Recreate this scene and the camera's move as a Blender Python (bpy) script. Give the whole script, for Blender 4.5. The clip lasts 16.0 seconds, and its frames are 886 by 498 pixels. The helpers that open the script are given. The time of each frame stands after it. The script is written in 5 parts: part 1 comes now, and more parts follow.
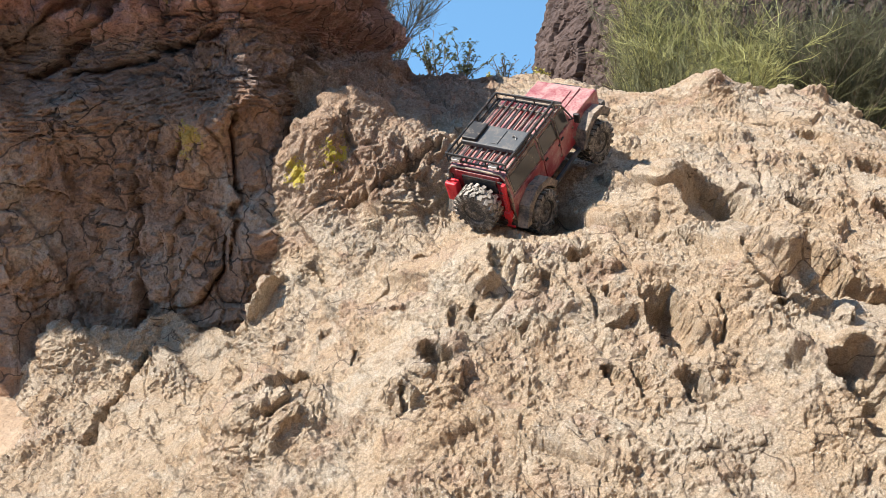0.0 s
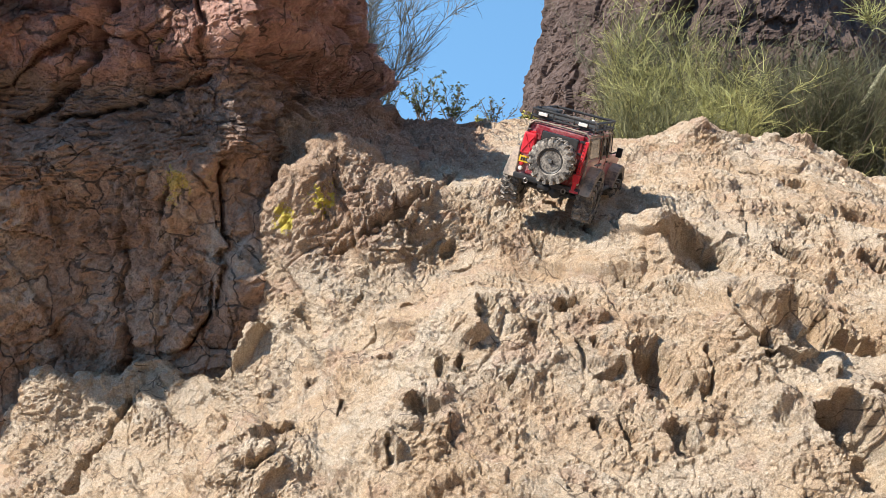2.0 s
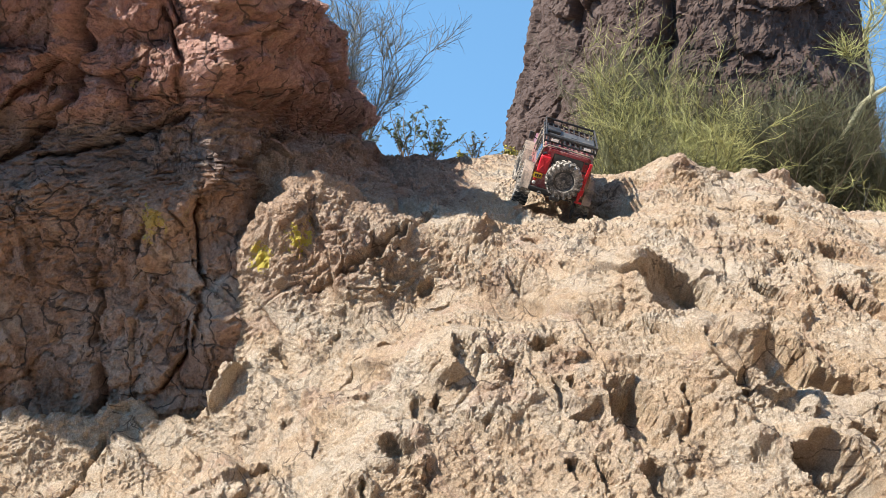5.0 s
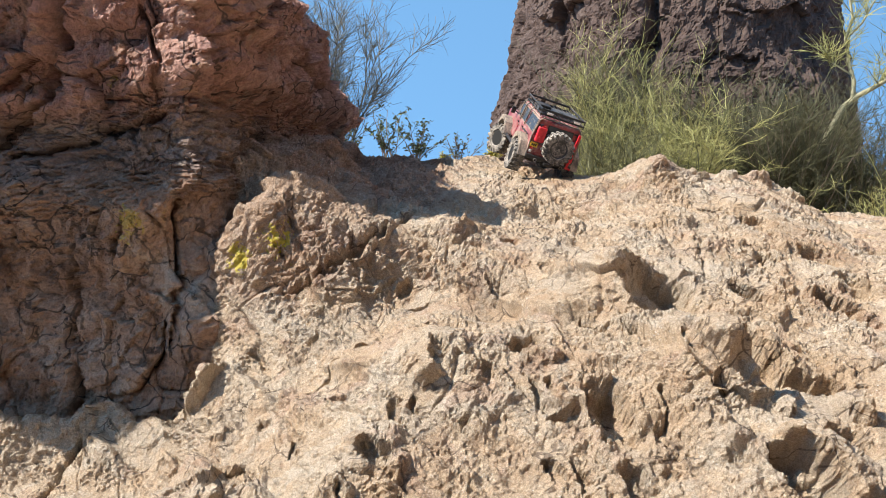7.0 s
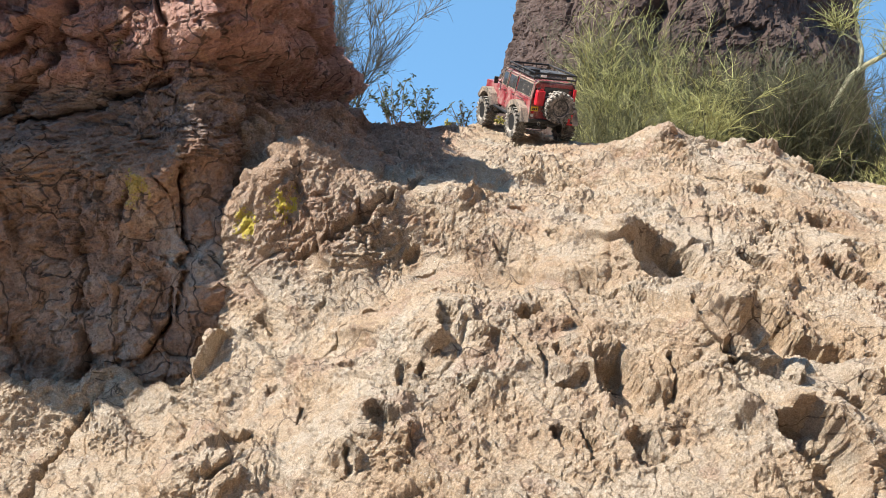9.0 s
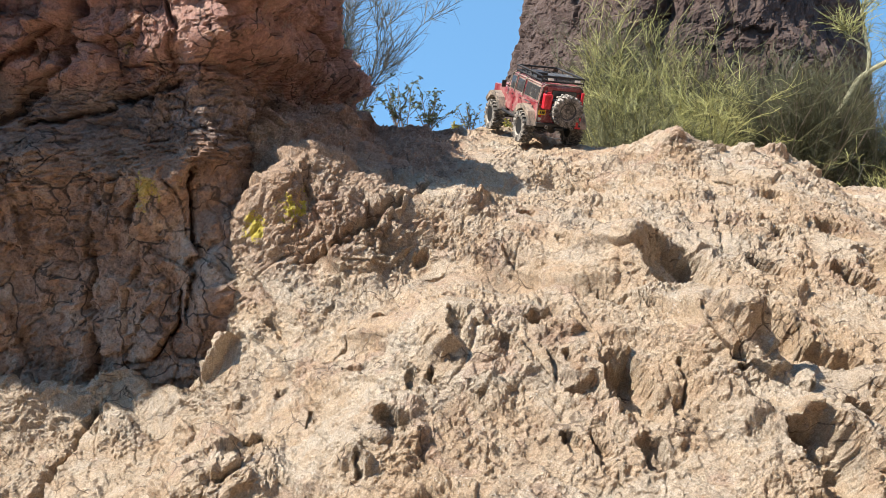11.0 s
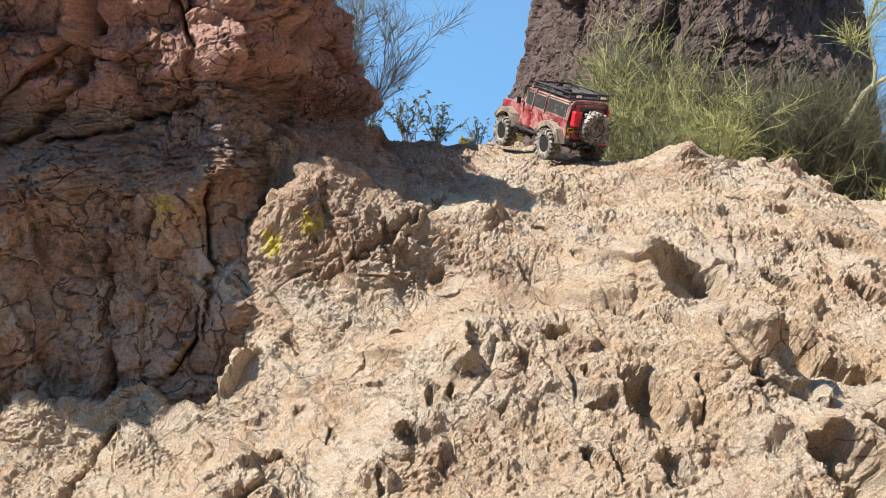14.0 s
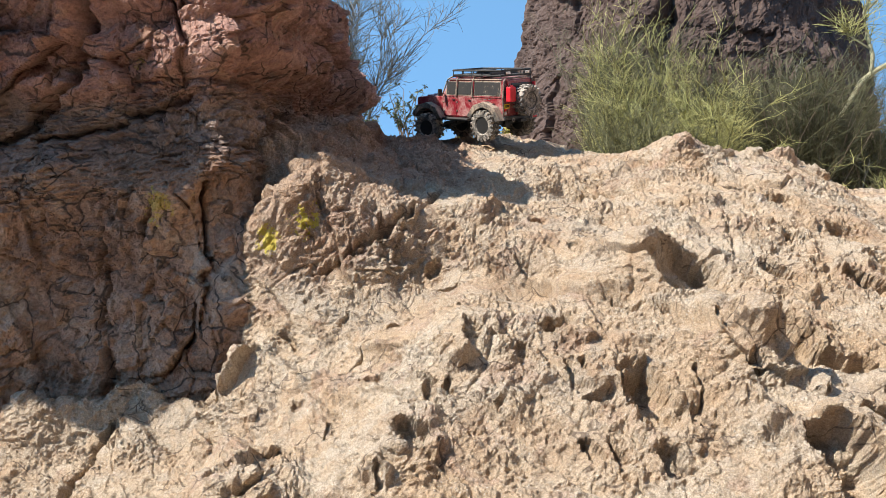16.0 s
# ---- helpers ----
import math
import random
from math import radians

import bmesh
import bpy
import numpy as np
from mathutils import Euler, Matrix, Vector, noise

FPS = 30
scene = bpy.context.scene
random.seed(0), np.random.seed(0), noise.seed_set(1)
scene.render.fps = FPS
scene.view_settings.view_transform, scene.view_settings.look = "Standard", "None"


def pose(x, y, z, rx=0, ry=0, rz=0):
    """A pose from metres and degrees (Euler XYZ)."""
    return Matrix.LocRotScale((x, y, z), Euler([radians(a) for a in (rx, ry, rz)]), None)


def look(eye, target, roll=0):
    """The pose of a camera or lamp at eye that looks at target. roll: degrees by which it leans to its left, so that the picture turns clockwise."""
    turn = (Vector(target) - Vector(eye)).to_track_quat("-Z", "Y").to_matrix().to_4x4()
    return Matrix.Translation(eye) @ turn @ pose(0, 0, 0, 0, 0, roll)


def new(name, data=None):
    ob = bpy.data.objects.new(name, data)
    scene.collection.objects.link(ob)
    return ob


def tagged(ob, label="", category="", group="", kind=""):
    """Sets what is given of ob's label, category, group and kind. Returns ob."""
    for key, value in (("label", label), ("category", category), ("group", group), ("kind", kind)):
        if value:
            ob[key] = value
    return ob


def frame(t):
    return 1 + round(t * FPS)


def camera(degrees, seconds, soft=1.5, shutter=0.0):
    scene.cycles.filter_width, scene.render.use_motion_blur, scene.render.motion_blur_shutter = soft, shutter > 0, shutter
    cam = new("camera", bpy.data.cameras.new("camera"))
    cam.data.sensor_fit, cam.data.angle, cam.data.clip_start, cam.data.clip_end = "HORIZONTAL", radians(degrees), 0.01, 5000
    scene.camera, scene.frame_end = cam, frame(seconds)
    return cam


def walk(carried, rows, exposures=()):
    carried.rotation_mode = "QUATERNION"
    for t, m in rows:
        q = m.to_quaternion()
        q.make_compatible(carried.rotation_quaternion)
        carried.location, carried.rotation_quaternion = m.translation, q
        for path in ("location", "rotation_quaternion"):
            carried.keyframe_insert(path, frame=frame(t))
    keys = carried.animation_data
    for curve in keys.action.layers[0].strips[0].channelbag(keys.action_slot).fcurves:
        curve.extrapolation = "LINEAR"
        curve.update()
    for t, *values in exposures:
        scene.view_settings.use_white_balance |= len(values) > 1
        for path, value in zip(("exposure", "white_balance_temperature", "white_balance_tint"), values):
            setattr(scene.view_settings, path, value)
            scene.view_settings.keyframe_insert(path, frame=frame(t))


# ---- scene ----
cam = camera(47, 16.0, soft=0.8)
PATH = [
    (0, pose(-0.0406, -0.0263, 1.4651, 81.987, 0.338, 2.189)),
    (0.5, pose(-0.0411, -0.0263, 1.4667, 81.903, 0.320, 1.913)),
    (1, pose(-0.0365, -0.0258, 1.4689, 81.959, 0.340, 1.687)),
    (1.5, pose(-0.0333, -0.0219, 1.4753, 82.583, 0.223, 1.801)),
    (2, pose(-0.0406, -0.0193, 1.4896, 84.089, -0.057, 1.544)),
    (2.5, pose(-0.0364, -0.0075, 1.4950, 84.585, -0.247, 0.948)),
    (3, pose(-0.0404, -0.0016, 1.4917, 84.432, -0.323, 0.898)),
    (3.5, pose(-0.0395, 0.0006, 1.4966, 84.631, -0.319, 0.884)),
    (4, pose(-0.0382, -0.0075, 1.5046, 85.123, -0.102, 1.073)),
    (6.5, pose(0.0088, -0.0019, 1.5016, 86.210, 0.206, 0.065)),
    (7, pose(0.0000, -0.0000, 1.5000, 86.000, -0.000, -0.000)),
    (7.5, pose(-0.0109, 0.0030, 1.4996, 85.851, -0.266, 0.011)),
    (8, pose(-0.0160, 0.0072, 1.4961, 85.563, -0.382, -0.018)),
    (8.5, pose(-0.0124, 0.0111, 1.4945, 85.253, -0.361, -0.060)),
    (9, pose(-0.0149, 0.0093, 1.4918, 84.288, -0.259, 0.112)),
    (11.5, pose(-0.0315, 0.0063, 1.5039, 84.385, -0.493, 0.449)),
    (12, pose(-0.0385, 0.0029, 1.5084, 84.703, -0.494, 0.554)),
    (12.5, pose(-0.0457, -0.0013, 1.5111, 85.099, -0.546, 0.617)),
    (13, pose(-0.0526, -0.0031, 1.5129, 85.219, -0.652, 0.591)),
    (13.5, pose(-0.0606, -0.0068, 1.5166, 85.126, -0.548, 0.551)),
    (14, pose(-0.0618, -0.0069, 1.5132, 84.964, -0.337, 0.476)),
    (14.5, pose(-0.0561, -0.0094, 1.5154, 85.065, -0.165, 0.201)),
    (15, pose(-0.0556, -0.0109, 1.5146, 85.087, -0.001, 0.186)),
    (15.5, pose(-0.0523, -0.0074, 1.5106, 84.960, 0.158, 0.145)),
    (16, pose(-0.0509, -0.0029, 1.5083, 84.714, 0.466, 0.449)),
]
walk(cam, PATH)

# ---- light ----
SUN = Vector((-0.62, -0.22, 0.75)).normalized()
sun = new("sun", bpy.data.lights.new("sun", "SUN"))
sun.data.energy, sun.data.angle, sun.data.color = 4.4, radians(0.53), (1.0, 0.93, 0.83)
sun.matrix_world = look(SUN * 30, (0, 0, 0))
world = bpy.data.worlds.new("world")
scene.world = world
world.use_nodes = True
wn = world.node_tree.nodes
sky = wn.new("ShaderNodeTexSky")
sky.sky_type, sky.sun_disc = "NISHITA", False
sky.sun_elevation = math.asin(SUN.z)
sky.sun_rotation = math.atan2(SUN.x, SUN.y)
sky.air_density, sky.dust_density, sky.ozone_density = 1.0, 0.0, 2.6
wn["Background"].inputs["Strength"].default_value = 0.15
# the clear desert air keeps the sky deep blue down to the ridge
coord, lift, unit = wn.new("ShaderNodeTexCoord"), wn.new("ShaderNodeVectorMath"), wn.new("ShaderNodeVectorMath")
lift.operation, unit.operation = "ADD", "NORMALIZE"
lift.inputs[1].default_value = (0, 0, 0.60)
world.node_tree.links.new(coord.outputs["Generated"], lift.inputs[0])
world.node_tree.links.new(lift.outputs[0], unit.inputs[0])
world.node_tree.links.new(unit.outputs[0], sky.inputs["Vector"])
tint = wn.new("ShaderNodeMix")
tint.data_type, tint.blend_type = "RGBA", "MULTIPLY"
tint.inputs[0].default_value, tint.inputs[7].default_value = 1.0, (0.80, 1.03, 0.98, 1)
world.node_tree.links.new(sky.outputs[0], tint.inputs[6])
world.node_tree.links.new(tint.outputs[2], wn["Background"].inputs["Color"])
scene.view_settings.exposure = 1.06


# ---- materials ----
def material(name, rough=0.8, metal=0.0, color=(0.5, 0.5, 0.5)):
    m = bpy.data.materials.new(name)
    m.use_nodes = True
    b = m.node_tree.nodes["Principled BSDF"]
    b.inputs["Base Color"].default_value = (*color, 1)
    b.inputs["Roughness"].default_value, b.inputs["Metallic"].default_value = rough, metal
    return m


class Nodes:
    """A short hand for wiring a material."""

    def __init__(self, mat):
        self.tree = mat.node_tree
        self.bsdf = self.tree.nodes["Principled BSDF"]

    def add(self, kind, **values):
        node = self.tree.nodes.new("ShaderNode" + kind)
        for key, value in values.items():
            setattr(node, key, value)
        return node

    def link(self, a, b):
        self.tree.links.new(a, b)

    def put(self, socket, value):
        if hasattr(value, "is_output"):
            self.link(value, socket)
        else:
            socket.default_value = value

    def coord(self):
        return self.add("NewGeometry").outputs["Position"]

    def local(self):
        return self.add("TexCoord").outputs["Object"]

    def noise(self, vec, scale, detail=4.0, rough=0.55, warp=0.0):
        n = self.add("TexNoise")
        self.put(n.inputs["Vector"], vec)
        n.inputs["Scale"].default_value, n.inputs["Detail"].default_value = scale, detail
        n.inputs["Roughness"].default_value, n.inputs["Distortion"].default_value = rough, warp
        return n.outputs["Fac"]

    def add_noise_colour(self, vec, scale):
        n = self.add("TexNoise")
        self.put(n.inputs["Vector"], vec)
        n.inputs["Scale"].default_value = scale
        return n.outputs["Color"]

    def cells(self, vec, scale, feature="F1", out="Distance"):
        n = self.add("TexVoronoi", feature=feature)
        self.put(n.inputs["Vector"], vec)
        n.inputs["Scale"].default_value = scale
        return n.outputs[out]

    def ramp(self, fac, *stops):
        n = self.add("ValToRGB")
        self.put(n.inputs["Fac"], fac)
        e = n.color_ramp.elements
        while len(e) < len(stops):
            e.new(0.5)
        for el, (pos, col) in zip(e, stops):
            el.position = pos
            el.color = (*col, 1) if isinstance(col, tuple) else (col, col, col, 1)
        return n.outputs["Color"]

    def span(self, value, a, b, c=0.0, d=1.0):
        n = self.add("MapRange", interpolation_type="SMOOTHSTEP")
        self.put(n.inputs["Value"], value)
        for key, x in (("From Min", a), ("From Max", b), ("To Min", c), ("To Max", d)):
            n.inputs[key].default_value = x
        return n.outputs["Result"]

    def math(self, op, a, b=0.0):
        n = self.add("Math", operation=op)
        self.put(n.inputs[0], a), self.put(n.inputs[1], b)
        return n.outputs[0]

    def mix(self, fac, a, b, blend="MIX"):
        n = self.add("Mix", data_type="RGBA", blend_type=blend)
        self.put(n.inputs[0], fac)
        self.put(n.inputs[6], (*a, 1) if isinstance(a, tuple) else a)
        self.put(n.inputs[7], (*b, 1) if isinstance(b, tuple) else b)
        return n.outputs[2]

    def bump(self, height, strength, distance, normal=None):
        n = self.add("Bump")
        self.put(n.inputs["Height"], height)
        n.inputs["Strength"].default_value, n.inputs["Distance"].default_value = strength, distance
        if normal is not None:
            self.link(normal, n.inputs["Normal"])
        return n.outputs["Normal"]

    def finish(self, color=None, normal=None, rough=None):
        if color is not None:
            self.put(self.bsdf.inputs["Base Color"], color)
        if normal is not None:
            self.link(normal, self.bsdf.inputs["Normal"])
        if rough is not None:
            self.put(self.bsdf.inputs["Roughness"], rough)


def rock_material(name, tones, pale, grain=1.0):
    """Weathered volcanic rock: two stone tones, pale dusty patches, pebbly grain."""
    mat = material(name, 0.9)
    n = Nodes(mat)
    p = n.coord()
    broad = n.noise(p, 2.2, 3, 0.6, 0.6)
    mid = n.noise(p, 11, 5, 0.62, 0.4)
    fine = n.noise(p, 90, 4, 0.7)
    col = n.ramp(n.math("ADD", n.math("MULTIPLY", broad, 0.55), n.math("MULTIPLY", mid, 0.45)),
                 (0.34, tones[0]), (0.5, tones[1]), (0.64, tones[2]))
    col = n.mix(n.math("MULTIPLY", n.span(n.noise(p, 5.5, 4, 0.6, 0.8), 0.5, 0.66), 0.75), col, pale)
    col = n.mix(n.span(fine, 0.35, 0.7, 0.30, 0.0), col, tuple(c * 0.35 for c in tones[0]))
    specks = n.span(n.cells(p, 130), 0.16, 0.08, 0.0, 0.5)
    col = n.mix(specks, col, tuple(min(1, c * 1.25) for c in pale))
    b = n.bump(mid, 0.5, 0.03 * grain)
    b = n.bump(n.noise(p, 38, 5, 0.7, 0.3), 0.6, 0.012 * grain, b)
    b = n.bump(n.cells(p, 60), 0.4, 0.006 * grain, b)
    b = n.bump(fine, 0.5, 0.004 * grain, b)
    n.finish(col, b)
    return mat, n, col


def slope_rock():
    """The slope's stone: warm tan and pale grey, darker and redder on the knob and the saddle, yellow lichen on the
    knob.
    """
    mat = material("slope rock", 0.92)
    n = Nodes(mat)
    p = n.coord()
    xyz = n.add("SeparateXYZ")
    n.link(p, xyz.inputs[0])
    x, y, z = xyz.outputs
    broad, mid, fine = n.noise(p, 3.0, 4, 0.6, 0.7), n.noise(p, 14, 6, 0.65, 0.5), n.noise(p, 110, 5, 0.75)
    tone = n.math("ADD", n.math("MULTIPLY", broad, 0.5), n.math("MULTIPLY", mid, 0.5))
    pale = n.ramp(tone, (0.36, (0.47, 0.310, 0.195)), (0.45, (0.56, 0.405, 0.265)), (0.54, (0.61, 0.475, 0.335)), (0.64, (0.64, 0.535, 0.410)))
    grey = n.span(n.noise(p, 4.2, 5, 0.65, 1.2), 0.48, 0.58)
    pale = n.mix(n.math("MULTIPLY", grey, 0.50), pale, (0.58, 0.495, 0.390))
    ochre = n.span(n.noise(p, 3.6, 4, 0.6, 1.1), 0.50, 0.60)
    pale = n.mix(n.math("MULTIPLY", ochre, 0.50), pale, (0.55, 0.385, 0.235))
    pink = n.span(n.noise(p, 6.5, 4, 0.6, 0.8), 0.56, 0.66)
    pale = n.mix(n.math("MULTIPLY", pink, 0.45), pale, (0.48, 0.31, 0.225))
    red = n.ramp(tone, (0.36, (0.23, 0.115, 0.074)), (0.48, (0.33, 0.185, 0.122)), (0.60, (0.40, 0.255, 0.178)))
    edge = n.math("MULTIPLY", n.math("SUBTRACT", mid, 0.5), 0.35)
    saddle = n.math("MULTIPLY", n.span(n.math("ADD", y, edge), 2.82, 2.97), n.span(n.math("ADD", x, edge), 0.10, -0.06))
    spot = n.add("VectorMath", operation="DISTANCE")
    n.link(p, spot.inputs[0])
    spot.inputs[1].default_value = BOSS
    knob = n.span(n.math("ADD", spot.outputs["Value"], edge), 0.34, 0.18, 0.0, 0.50)
    zone = n.math("MAXIMUM", n.math("MULTIPLY", saddle, 0.85), knob)
    col = n.mix(n.math("MULTIPLY", zone, 0.93), pale, red)
    # darker in the lows of the fine noise, pale spots and specks, dark and pale grit
    col = n.mix(n.span(fine, 0.34, 0.58, 0.42, 0.0), col, n.mix(0.60, col, (0.07, 0.042, 0.028)))
    col = n.mix(n.span(n.noise(p, 45, 4, 0.6), 0.55, 0.72, 0.0, 0.35), col, n.mix(0.5, col, (0.64, 0.57, 0.48)))
    specks = n.span(n.cells(p, 95), 0.22, 0.12, 0.0, 0.75)
    col = n.mix(n.math("MULTIPLY", specks, n.span(mid, 0.45, 0.6)), col, (0.70, 0.64, 0.56))
    grit = n.noise(p, 300, 3, 0.8)
    col = n.mix(n.span(grit, 0.38, 0.54, 0.42, 0.0), col, n.mix(0.75, col, (0.05, 0.032, 0.022)))
    col = n.mix(n.span(grit, 0.54, 0.68, 0.0, 0.50), col, n.mix(0.7, col, (0.80, 0.72, 0.62)))
    # hairline joints
    web = n.span(n.cells(n.mix(0.10, p, n.add_noise_colour(p, 9)), 13, "DISTANCE_TO_EDGE"), 0.035, 0.010)
    web = n.math("MULTIPLY", web, n.span(n.noise(p, 8, 3, 0.6), 0.50, 0.60))
    col = n.mix(n.math("MULTIPLY", web, 0.7), col, (0.10, 0.065, 0.045))
    col = with_lichen(n, p, col)
    b = n.bump(mid, 0.4, 0.012)
    b = n.bump(n.noise(p, 60, 6, 0.75, 0.4), 1.0, 0.010, b)
    b = n.bump(n.cells(p, 120), 0.9, 0.004, b)
    b = n.bump(n.math("SUBTRACT", 1.0, web), 0.6, 0.004, b)
    b = n.bump(n.noise(p, 210, 4, 0.8), 0.9, 0.0040, n.bump(fine, 0.9, 0.0045, b))
    n.finish(col, b)
    return mat


def with_lichen(n, p, col):
    lichen = n.noise(p, 42, 5, 0.75, 0.6)
    for lx, ly, lz, r, amount in LICHEN:
        d = n.add("VectorMath", operation="DISTANCE")
        n.link(p, d.inputs[0])
        d.inputs[1].default_value = (lx, ly, lz)
        near = n.span(d.outputs["Value"], r * 1.35, r * 0.3)
        spot = n.math("MULTIPLY", n.math("ADD", near, n.math("MULTIPLY", n.math("SUBTRACT", lichen, 0.52), 4.2)), n.span(near, 0.0, 0.15))
        col = n.mix(n.math("MULTIPLY", n.span(spot, 0.45, 0.65), amount), col, (0.55, 0.45, 0.06))
    return col


def cliff_rock():
    """The cliff's stone: brown-grey panel below, dark grey layers, purplish red brow above."""
    mat = material("cliff rock", 0.9)
    n = Nodes(mat)
    p = n.coord()
    xyz = n.add("SeparateXYZ")
    n.link(p, xyz.inputs[0])
    x, y, z = xyz.outputs
    broad, mid, fine = n.noise(p, 3.4, 4, 0.6, 0.8), n.noise(p, 15, 6, 0.68, 0.5), n.noise(p, 100, 5, 0.75)
    tone = n.math("ADD", n.math("MULTIPLY", broad, 0.55), n.math("MULTIPLY", mid, 0.45))
    panel = n.ramp(tone, (0.36, (0.270, 0.162, 0.109)), (0.47, (0.464, 0.293, 0.198)), (0.55, (0.533, 0.379, 0.278)), (0.64, (0.600, 0.487, 0.379)))
    brow = n.ramp(tone, (0.36, (0.263, 0.139, 0.114)), (0.48, (0.464, 0.255, 0.200)), (0.58, (0.525, 0.317, 0.248)), (0.66, (0.587, 0.418, 0.325)))
    band = n.ramp(tone, (0.36, (0.200, 0.142, 0.118)), (0.50, (0.317, 0.232, 0.193)), (0.62, (0.448, 0.347, 0.286)))
    level = n.math("ADD", z, n.math("MULTIPLY", n.math("SUBTRACT", broad, 0.5), 0.30))
    col = n.mix(n.span(level, 1.46, 1.54), panel, band)
    col = n.mix(n.span(level, 1.63, 1.72), col, brow)
    col = n.mix(n.math("MULTIPLY", n.span(n.noise(p, 7, 4, 0.65, 1.0), 0.56, 0.66), 0.55), col, (0.44, 0.265, 0.165))
    col = n.mix(n.math("MULTIPLY", n.span(n.noise(p, 9, 5, 0.7, 0.7), 0.58, 0.68), 0.45), col, (0.40, 0.36, 0.31))
    col = n.mix(n.span(fine, 0.36, 0.60, 0.50, 0.0), col, n.mix(0.65, col, (0.04, 0.026, 0.02)))
    specks = n.span(n.cells(p, 80), 0.17, 0.08, 0.0, 0.6)
    col = n.mix(n.math("MULTIPLY", specks, n.span(mid, 0.48, 0.6)), col, (0.55, 0.47, 0.40))
    web = n.span(n.cells(n.mix(0.10, p, n.add_noise_colour(p, 9)), 11, "DISTANCE_TO_EDGE"), 0.040, 0.010)
    web = n.math("MULTIPLY", web, n.span(n.noise(p, 6, 3, 0.6), 0.44, 0.54))
    col = n.mix(n.math("MULTIPLY", web, 0.75), col, (0.05, 0.034, 0.028))
    col = with_lichen(n, p, col)
    b = n.bump(mid, 0.6, 0.018)
    b = n.bump(n.noise(p, 55, 6, 0.75, 0.4), 1.0, 0.012, b)
    b = n.bump(n.math("SUBTRACT", 1.0, web), 0.8, 0.008, b)
    b = n.bump(n.noise(p, 170, 4, 0.8), 0.9, 0.004, n.bump(fine, 0.9, 0.004, b))
    n.finish(col, b)
    return mat


BOSS = (-0.40, 2.72, 1.36)
LICHEN = ((-0.43, 2.60, 1.345, 0.058, 0.95), (-0.52, 2.59, 1.295, 0.042, 0.90), (-0.81, 2.58, 1.38, 0.055, 0.60), (-0.69, 2.61, 1.40, 0.035, 0.35), (-0.40, 2.62, 1.28, 0.050, 0.25), (-0.86, 2.76, 1.78, 0.060, 0.35))
ROCK = slope_rock()
CLIFF_ROCK = cliff_rock()
BUTTE_ROCK, _, _ = rock_material("butte rock", ((0.062, 0.040, 0.033), (0.090, 0.057, 0.046), (0.118, 0.077, 0.062)), (0.125, 0.088, 0.072), 0.8)
DIRT, _, _ = rock_material("dirt", ((0.36, 0.25, 0.17), (0.44, 0.32, 0.22), (0.5, 0.38, 0.28)), (0.5, 0.42, 0.32))


# ---- noise on arrays ----
def lattice(i, j, seed):
    k = (i.astype(np.int64) * 374761393 + j.astype(np.int64) * 668265263 + seed * 1274126177) & 0x7FFFFFFF
    k = ((k ^ (k >> 13)) * 1274126177) & 0x7FFFFFFF
    k = ((k ^ (k >> 16)) * 2246822519) & 0x7FFFFFFF
    return ((k ^ (k >> 15)) & 0xFFFFF) / float(0x100000)


def perlin(x, y, seed):
    i, j = np.floor(x), np.floor(y)
    u, w = x - i, y - j
    a, b = u * u * u * (u * (u * 6 - 15) + 10), w * w * w * (w * (w * 6 - 15) + 10)

    def grad(di, dj):
        t = lattice(i + di, j + dj, seed) * 2 * np.pi
        return np.cos(t) * (u - di) + np.sin(t) * (w - dj)

    low = grad(0, 0) * (1 - a) + grad(1, 0) * a
    high = grad(0, 1) * (1 - a) + grad(1, 1) * a
    return (low * (1 - b) + high * b) * 1.5


def fbm(x, y, seed, octaves=4, gain=0.5):
    out, amp = 0, 1
    for o in range(octaves):
        out = out + amp * perlin(x * 2**o, y * 2**o, seed + 7 * o)
        amp *= gain
    return out


def facets(x, y, seed):
    """Broken stone: every cell is a small tilted face; also the way to the nearest joint."""
    i, j = np.floor(x), np.floor(y)
    best, second, height = np.full(x.shape, 9.0), np.full(x.shape, 9.0), np.zeros(x.shape)
    for di in (-1, 0, 1):
        for dj in (-1, 0, 1):
            a, b = i + di, j + dj
            u = x - a - 0.1 - 0.8 * lattice(a, b, seed)
            w = y - b - 0.1 - 0.8 * lattice(a, b, seed + 1)
            d = u * u + w * w
            face = lattice(a, b, seed + 2) - 0.5 + (lattice(a, b, seed + 3) - 0.5) * 2.4 * u + (lattice(a, b, seed + 4) - 0.5) * 2.4 * w
            near = d < best
            second = np.where(near, best, np.minimum(second, d))
            height = np.where(near, face, height)
            best = np.where(near, d, best)
    return height, np.sqrt(second) - np.sqrt(best)


def smooth(a, b, x):
    t = np.clip((x - a) / (b - a), 0, 1)
    return t * t * (3 - 2 * t)


